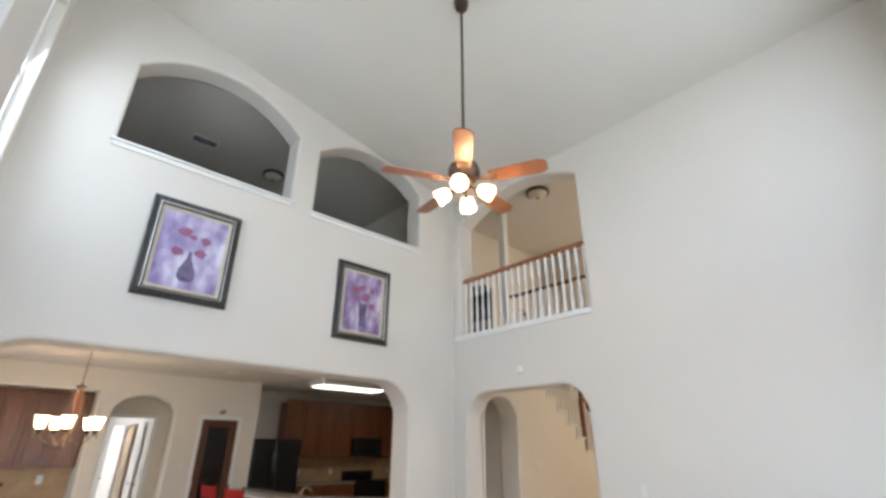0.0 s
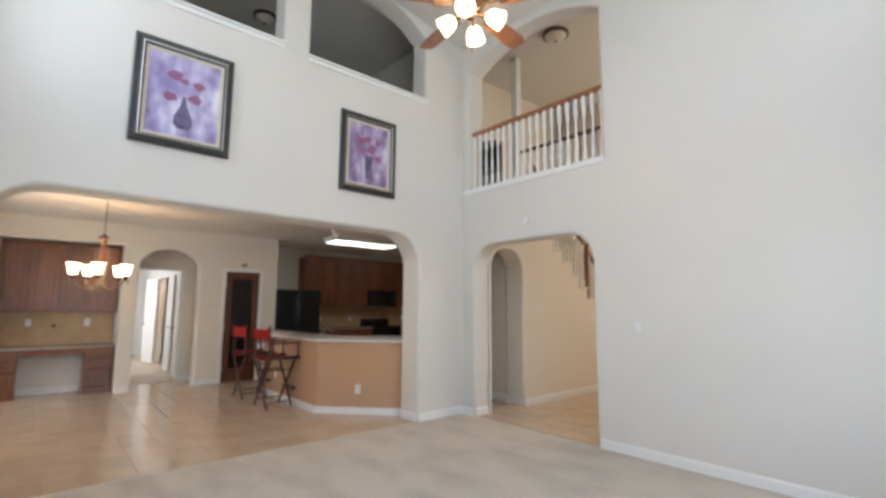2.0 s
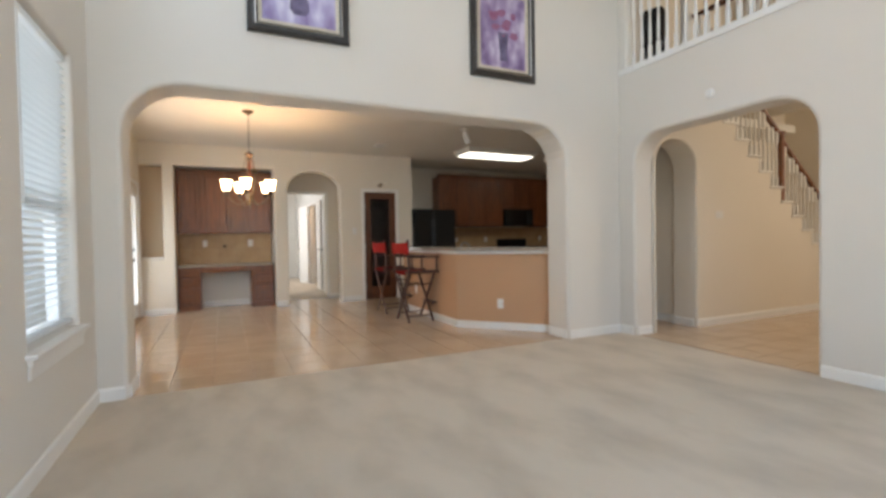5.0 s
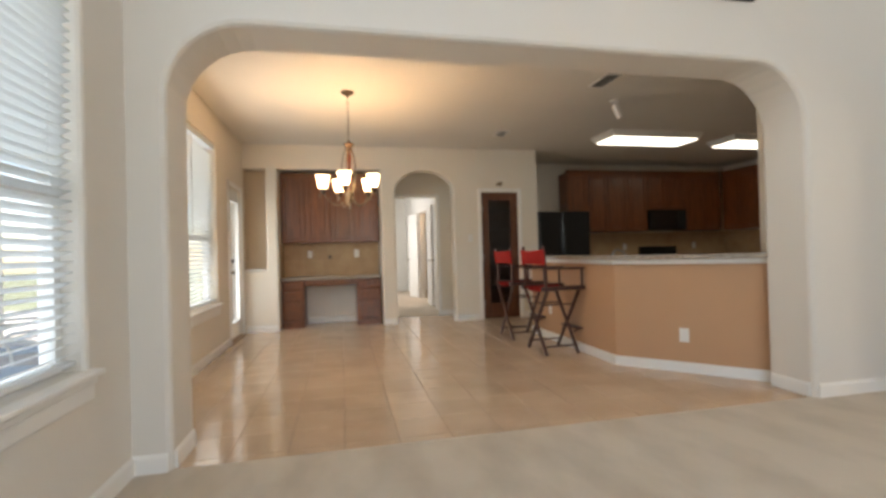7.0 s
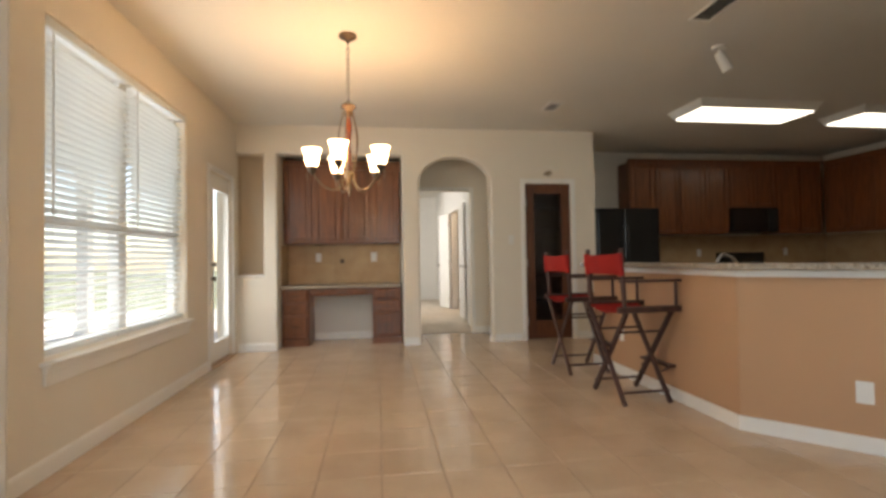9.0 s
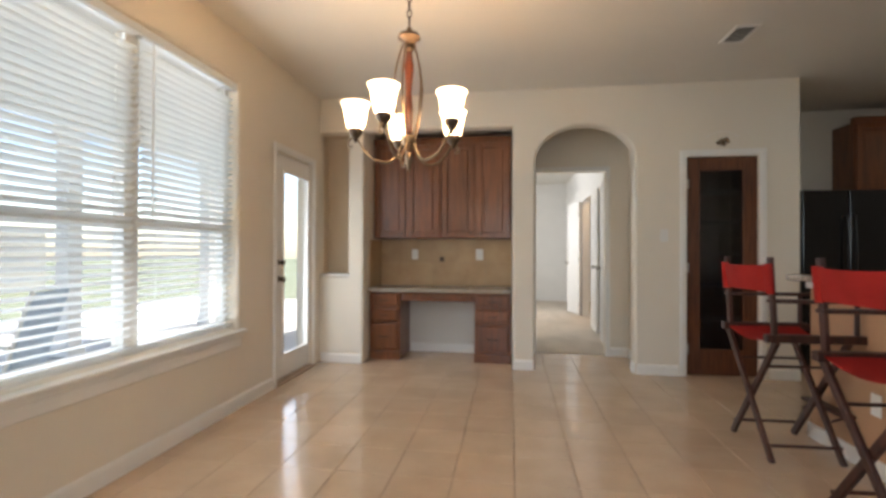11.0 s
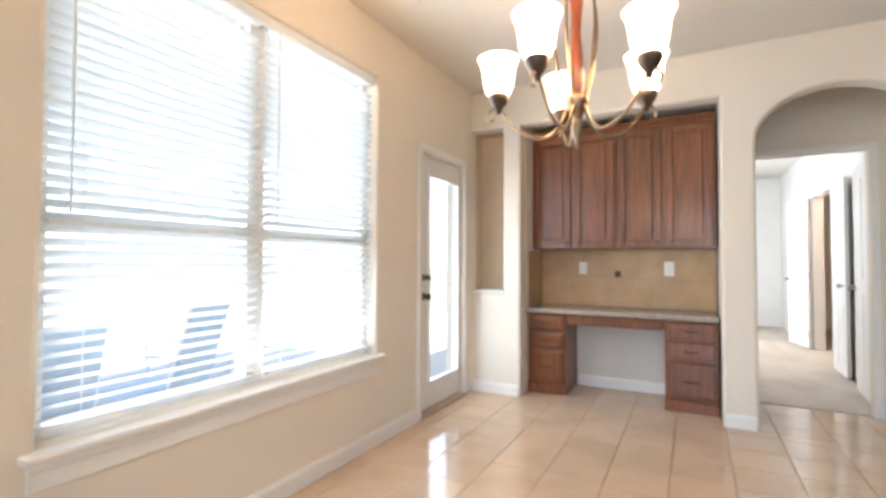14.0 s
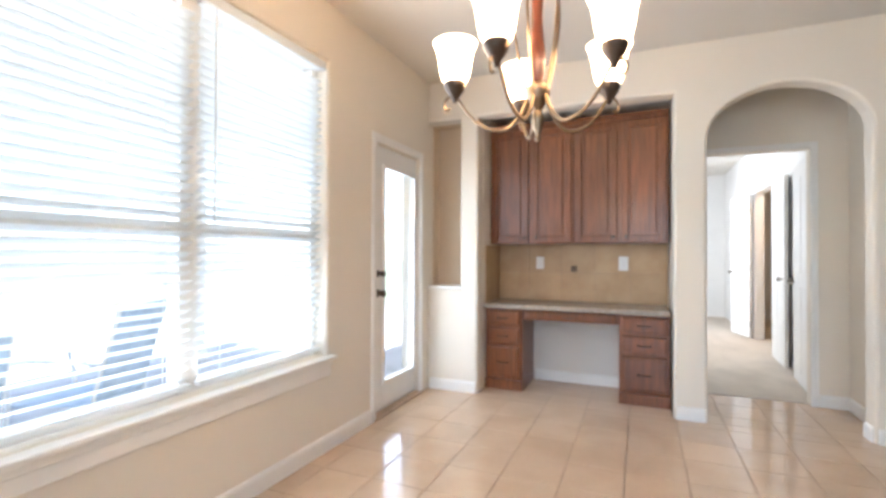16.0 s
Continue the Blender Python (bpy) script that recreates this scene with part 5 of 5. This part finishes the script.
for k in range(4):
    a = radians(-133 + 90 * k - 12)
    ca, sa = math.cos(a), math.sin(a)
    bm = bmesh.new()
    tube(bm, smooth_curve([(0.03 * ca, 0.03 * sa, FZ - 0.12), (0.07 * ca, 0.07 * sa, FZ - 0.13), (0.125 * ca, 0.125 * sa, FZ - 0.15)], 4), 0.012, 10)
    arm = part("lamp_arm", bm, BRONZE, fan, smooth=True)
    bm = bmesh.new()
    out = [(0.028, 0.0), (0.046, 0.02), (0.056, 0.05), (0.060, 0.085), (0.066, 0.11)]
    lathe(bm, out + [(r - 0.004, z) for r, z in out[::-1]], 20, top=False, bottom=False)
    t = Matrix.Translation((0.12 * ca, 0.12 * sa, FZ - 0.145)) @ Vector((ca, sa, -0.6)).to_track_quat("Z", "Y").to_matrix().to_4x4()
    for v in bm.verts:
        v.co = t @ v.co
    part("shade", bm, SHADE, arm, "lit frosted glass shade", smooth=True)
    p = t @ Vector((0, 0, 0.075))
    bulb("fan_bulb", (FX + p.x, FY + p.y, p.z), 3.2, WARM, 0.03)
bm = bmesh.new()
for k, (dx, dy, L) in enumerate(((0.03, 0.02, 0.20), (-0.03, 0.02, 0.16))):
    rod(bm, (dx, dy, FZ - 0.15), (dx, dy, FZ - 0.15 - L), 0.0018, 0.0018, 6)
    rod(bm, (dx, dy, FZ - 0.15 - L - 0.025), (dx, dy, FZ - 0.15 - L), 0.006, 0.004, 8)
part("pull_chain", bm, BRASS, fan)

# ---------- gallery balustrade ----------
rail = thing("gallery_balustrade", "white balusters with an oak handrail across the gallery opening", "balustrade")
bm = bmesh.new()
box(bm, XR + 0.03, XR + 0.15, -2.145, -0.13, 2.998, 3.03, bevel=0.006)
box(bm, XR - 0.016, XR - 0.001, -2.17, -0.02, 2.945, 3.012, bevel=0.004)
part("shoe_rail", bm, TRIM, rail, "white bottom rail and fascia")
bm = bmesh.new()
box(bm, XR + 0.045, XR + 0.115, -2.145, -0.125, 3.79, 3.845, bevel=0.016)
part("handrail", bm, WOOD_RAIL, rail, "oak handrail")


def baluster_mesh(h, lower=0.16, upper=0.22):
    bm = bmesh.new()
    s = 0.017
    box(bm, -s, s, -s, s, 0, lower, bevel=0.002)
    box(bm, -s, s, -s, s, h - upper, h, bevel=0.002)
    mid = h - lower - upper
    lathe(bm, [(0.016, lower), (0.011, lower + 0.02), (0.016, lower + 0.05), (0.0165, lower + mid * 0.35), (0.012, lower + mid * 0.75), (0.0095, h - upper - 0.05), (0.015, h - upper - 0.02), (0.016, h - upper)], 10)
    return shared("baluster", bm, TRIM)


bal = baluster_mesh(0.765)
for k in range(19):
    piece("baluster", bal, rail, (XR + 0.08, -2.11 + k * (1.95 / 18), 3.028))

# ---------- stairs ----------
stairs = thing("staircase", "carpeted staircase with white skirt rising towards the gallery", "stairs", kind="structure")
for k in range(STEPS - 1):
    x = STAIR_X - k * RUN
    if x - RUN < 6.37:
        break
    bm = bmesh.new()
    box(bm, x - RUN - 0.02, x + 0.022, -0.262, 0.94, (k + 1) * RISE - 0.028, (k + 1) * RISE, bevel=0.009)
    box(bm, x - 0.016, x, -0.118, 0.94, k * RISE, (k + 1) * RISE - 0.028)
    part("step", bm, TRIM, stairs)
srail = thing("stair_balustrade", "white stair balusters with a dark oak handrail and newel", "balustrade")
sb = baluster_mesh(0.80, 0.14, 0.20)
NX = 8.0


def tread(x):
    return math.floor((STAIR_X - x) / RUN + 1) * RISE


for k in range(36):
    x = 9.8 - k * 0.095
    if 6.45 < x and abs(x - NX) > 0.06:
        piece("baluster", sb, srail, (x, -0.19, tread(x)))
slope = RISE / RUN


def rail_z(x):
    return (STAIR_X - x) * slope + 0.5 * RISE + 0.83


bm = bmesh.new()
for a, b, dz in ((6.5, NX - 0.03, 0.02), (NX + 0.03, 9.8, -0.02)):
    L = math.hypot(b - a, (b - a) * slope)
    box(bm, 0, L, -0.03, 0.03, -0.025, 0.025, bevel=0.012, m=Matrix.Translation((a, -0.19, rail_z(a) + dz)) @ Matrix.Rotation(math.atan(slope), 4, "Y"))
part("handrail", bm, WOOD, srail, "dark oak handrail")
bm = bmesh.new()
zb = tread(NX)
box(bm, NX - 0.035, NX + 0.035, -0.225, -0.155, zb, zb + 0.93, bevel=0.005)
box(bm, NX - 0.045, NX + 0.045, -0.235, -0.145, zb + 0.93, zb + 0.96, bevel=0.008)
part("newel", bm, WOOD, srail, "square dark oak newel post")

# ---------- upper gallery ----------
simple("gallery_column", TRIM, "square white column on the gallery", "column", (6.42, 6.54, 0.02, 0.14, ZU, 5.5), bevel=0.008)
grail = thing("upper_balustrade", "white gallery balusters with an oak handrail beside the stairwell", "balustrade")
bm = bmesh.new()
box(bm, 6.46, 6.53, -2.6, 0.0, 3.86, 3.91, bevel=0.014)
part("handrail", bm, WOOD_DARK, grail, "dark oak handrail")
gb = baluster_mesh(0.86)
for k in range(22):
    piece("baluster", gb, grail, (6.495, -2.55 + k * 0.117, 3.0))
arm = thing("gallery_armchair", "black upholstered high-backed armchair on the gallery", "armchair", pose(6.02, 0.72, ZU, 0, 0, 205))
for nm, b in (("seat", (-0.32, 0.32, -0.34, 0.34, 0.20, 0.46)), ("backrest", (-0.42, -0.24, -0.46, 0.46, 0.25, 1.22)), ("armrest", (-0.34, 0.30, -0.42, -0.30, 0.2, 0.64)), ("armrest", (-0.34, 0.30, 0.30, 0.42, 0.2, 0.64))):
    bm = bmesh.new()
    box(bm, *b, bevel=0.05)
    part(nm, bm, BLACKFAB, arm, smooth=True)
for x in (-0.34, 0.26):
    for y in (-0.34, 0.34):
        bm = bmesh.new()
        rod(bm, (x, y, 0), (x, y, 0.21), 0.018, 0.026, 10)
        part("leg", bm, WOOD_DARK, arm)


def flush_light(m, r, label):
    root = thing("flush_ceiling_light", label, "ceiling light", m, group="flush ceiling lights")
    bm = bmesh.new()
    lathe(bm, [(r * 0.86, -0.055), (r, -0.05), (r * 1.03, -0.03), (r, -0.012), (r * 0.9, -0.001)], 28, bottom=False)
    part("rim", bm, BRONZE, root, "dark bronze rim", smooth=True)
    bm = bmesh.new()
    lathe(bm, [(0.01, -0.125), (r * 0.4, -0.115), (r * 0.7, -0.09), (r * 0.87, -0.052)], 28)
    part("bowl", bm, GLOBE, root, "frosted glass bowl", smooth=True)
    bm = bmesh.new()
    lathe(bm, [(0.006, -0.15), (0.016, -0.14), (0.02, -0.126), (0.01, -0.12)], 14)
    part("finial", bm, BRONZE, root, smooth=True)
    return root


flush_light(pose(6.33, -0.82, 5.5), 0.19, "bronze-rimmed flush ceiling light on the gallery")
flush_light(pose(2.93, 1.75, 5.55), 0.16, "bronze-rimmed flush ceiling light in the dark loft")
ceiling_vent(pose(7.0, -1.35, 5.499), 0.3, 0.18, "white air vent in the gallery ceiling")


def detector(m, label, category="smoke detector"):
    root = thing("smoke_detector", label, category, m)
    bm = bmesh.new()
    lathe(bm, [(0.045, 0.001), (0.045, 0.016), (0.038, 0.026), (0.02, 0.03)], 22)
    part("body", bm, PLASTIC, root, smooth=True)
    return root


detector(Matrix.Translation((XR, -1.12, 2.44)) @ Matrix.Rotation(-math.pi / 2, 4, "Y"), "round white detector on the wall over the arch")
plate("light_switch", "white switch plate on the plain wall", "switch", Matrix.Translation((XR, -2.46, 1.22)) @ Matrix.Rotation(-math.pi / 2, 4, "Z"), size=(0.06, 0.095), kind="switch")
plate("thermostat", "white thermostat on the foyer wall", "thermostat", pose(6.62, -0.24, 1.36), size=(0.14, 0.09), kind="switch")


# ---------- bedroom beyond the vestibule ----------
def panel_door(m, w, h, label):
    """A white door leaf hinged at the origin, lying along +x."""
    root = thing("bedroom_door", label, "door", m, group="white interior doors")
    bm = bmesh.new()
    box(bm, 0, w, -0.0175, 0.0175, 0.012, h, bevel=0.002)
    for a, b in ((0.12, 0.9), (1.02, h - 0.14)):
        for c in (0.1, w / 2 + 0.03):
            for s in (-1, 1):
                box(bm, c, c + w / 2 - 0.13, min(s * 0.0172, s * 0.021), max(s * 0.0172, s * 0.021), a, b, bevel=0.0015)
    part("slab", bm, TRIM, root)
    for s in (-1, 1):
        bm = bmesh.new()
        rod(bm, (w - 0.06, s * 0.017, 0.93), (w - 0.06, s * 0.06, 0.93), 0.01, 0.01, 12)
        rod(bm, (w - 0.06, s * 0.05, 0.93), (w - 0.06, s * 0.075, 0.93), 0.026, 0.02, 16)
        part("knob", bm, NICKEL, root, "satin metal knob", smooth=True)
    for z in (0.2, 1.0, 1.8):
        bm = bmesh.new()
        rod(bm, (-0.004, 0.016, z - 0.04), (-0.004, 0.016, z + 0.04), 0.007, 0.007, 8)
        part("hinge", bm, NICKEL, root)
    return root


panel_door(pose(2.93, 5.41, 0.006, 0, 0, 85), 0.80, 2.03, "open white bedroom door beside its doorway")
panel_door(pose(3.045, 7.23, 0.006, 0, 0, 268), 0.62, 2.03, "white closet door standing open along the bedroom wall")
panel_door(pose(3.05, 8.50, 0.006, 0, 0, 104), 0.58, 2.03, "open white door deep in the bedroom")
structure("wall_closet", BACKSPLASH, "tan closet wall warmed by an added fill light", (3.9, 4.0, 6.6, 9.2, 0, ZC))
# added warm fill for the closet wall, no lamp known here
bulb("closet_fill", (3.5, 7.9, 2.4), 7, (1.0, 0.75, 0.5), 0.05)

# ---------- outside ----------
for y in (-1.2, 1.7, 4.75, 7.3):
    post = thing("patio_post", "square painted post holding up the patio roof", "post", pose(-3.35, y, -0.10), group="patio posts")
    bm = bmesh.new()
    box(bm, -0.09, 0.09, -0.09, 0.09, 0.12, 2.60, bevel=0.006)
    part("shaft", bm, TRIM, post)
    for z0, z1 in ((0.0, 0.12), (2.60, 2.72)):
        bm = bmesh.new()
        box(bm, -0.12, 0.12, -0.12, 0.12, z0, z1, bevel=0.01)
        part("plinth", bm, TRIM, post)


def patio_chair(m, label):
    root = thing("patio_chair", label, "chair", m, group="patio chairs")
    for s in (-1, 1):
        bm = bmesh.new()
        tube(bm, smooth_curve([(0.30, s * 0.27, 0), (0.26, s * 0.27, 0.38), (0.28, s * 0.27, 0.60), (-0.10, s * 0.27, 0.62), (-0.28, s * 0.27, 0.60)]), 0.014, 8)
        tube(bm, smooth_curve([(-0.36, s * 0.25, 0), (-0.24, s * 0.25, 0.34), (-0.28, s * 0.25, 0.56), (-0.40, s * 0.25, 0.98)]), 0.014, 8)
        part("side_frame", bm, PLASTIC, root, "pale metal frame", smooth=True)
    bm = bmesh.new()
    box(bm, -0.25, 0.27, -0.25, 0.25, 0.34, 0.355, bevel=0.006)
    part("seat", bm, SLING, root, "blue sling seat")
    bm = bmesh.new()
    box(bm, -0.008, 0.008, -0.25, 0.25, 0, 0.64, bevel=0.006, m=Matrix.Translation((-0.235, 0, 0.34)) @ Matrix.Rotation(radians(-15), 4, "Y"))
    part("backrest", bm, SLING, root, "blue sling backrest")
    return root


patio_chair(pose(-1.12, 1.54, -0.10, 0, 0, 180), "blue sling patio chair with its back to the window")
patio_chair(pose(-1.78, 2.66, -0.10, 0, 0, 205), "blue sling patio chair turned to the yard")
# added backdrop, its pale boards brighten the view outside
fence = thing("fence", "pale board fence added as a bright backdrop to the yard", "fence")
bm = bmesh.new()
box(bm, -0.009, 0.009, -0.068, 0.068, 0, 1.85)
me = shared("board", bm, FENCE)
for k in range(150):
    piece("board", me, fence, (-13.0, -8 + k * 0.14, -0.16))
bm = bmesh.new()
for z in (0.3, 1.4):
    box(bm, -13.06, -13.012, -8.1, 13.1, z, z + 0.09)
part("rail", bm, FENCE, fence)


# ---------- floor tiles ----------
TS, TX, TY = 0.308, 1.55, 2.87
TILED = [(XW + 0.001, 4.39, 0.023, YD, True), (0.342, 1.848, YD, 5.203, True), (2.064, 3.108, YD, 5.33, True), (4.39, 9.066, 0.33, KY - 0.002, False),
         (3.41, 4.27, YD, 5.54, False), (XR + 0.03, 9.79, -4.7, 0.022, False), (XR + 0.2, 6.24, 0.023, 0.89, False)]
tile_meshes = {}


def tile_mesh(w, h):
    key = (round(w, 3), round(h, 3))
    if key not in tile_meshes:
        bm = bmesh.new()
        g, q, c = 0.0030, 0.0012, 0.0018
        lo = [bm.verts.new((x, y, -0.0035)) for x, y in ((g, q), (w - g, q), (w - g, h - q), (g, h - q))]
        hi = [bm.verts.new((x, y, 0.0)) for x, y in ((g + c, q + c), (w - g - c, q + c), (w - g - c, h - q - c), (g + c, h - q - c))]
        bm.faces.new(hi)
        for k in range(4):
            bm.faces.new((lo[k], lo[(k + 1) % 4], hi[(k + 1) % 4], hi[k]))
        tile_meshes[key] = shared("tile", bm, TILE)
    return tile_meshes[key]


far_v, far_f = [], []
for x0, x1, y0, y1, near in TILED:
    i = math.floor((x0 - TX) / TS)
    while TX + i * TS < x1:
        a, b = max(x0, TX + i * TS), min(x1, TX + (i + 1) * TS)
        j = math.floor((y0 - TY) / TS)
        while TY + j * TS < y1:
            c, d = max(y0, TY + j * TS), min(y1, TY + (j + 1) * TS)
            if b - a > 0.02 and d - c > 0.02:
                if near:
                    piece("tile", tile_mesh(b - a, d - c), floor_tiled, (a, c, 0))
                else:
                    n, g = len(far_v), 0.003
                    far_v += [(a + g, c + g, 0), (b - g, c + g, 0), (b - g, d - g, 0), (a + g, d - g, 0), (a + g, c + g, -0.0035), (b - g, c + g, -0.0035), (b - g, d - g, -0.0035), (a + g, d - g, -0.0035)]
                    far_f += [(n, n + 1, n + 2, n + 3)] + [(n + k, n + 4 + k, n + 4 + (k + 1) % 4, n + (k + 1) % 4) for k in range(4)]
            j += 1
        i += 1
me = bpy.data.meshes.new("far_tiles")
me.from_pydata(far_v, [], far_f)
me.materials.append(TILE)
ft = new("far_tiles", me)
ft.parent = floor_tiled
tagged(ft, "beige tiles of the kitchen and foyer", kind="stuff")

# backsplash tiles over the desk, laid on the diagonal and cut to a rectangle
splash = structure("backsplash_desk", GROUT, "tan travertine backsplash over the desk", (0.342, 1.844, 5.191, 5.203, 0.758, 1.284))
for k in range(5):
    for r in range(2):
        bm = bmesh.new()
        box(bm, 0.0012, 0.3004 - 0.0012, 0, 0.007, 0.0012, 0.263 - 0.0012, bevel=0.0015)
        if k == 0 and r == 0:
            sp = shared("backsplash_tile", bm, BACKSPLASH)
        else:
            bm.free()
        piece("tile", sp, splash, (0.342 + k * 0.3004, 5.1835, 0.758 + r * 0.263))
simple("backsplash_return", BACKSPLASH, "tan travertine side of the desk backsplash", "backsplash", (0.3385, 0.346, 4.745, 5.182, 0.758, 1.27), bevel=0.001, kind="structure")
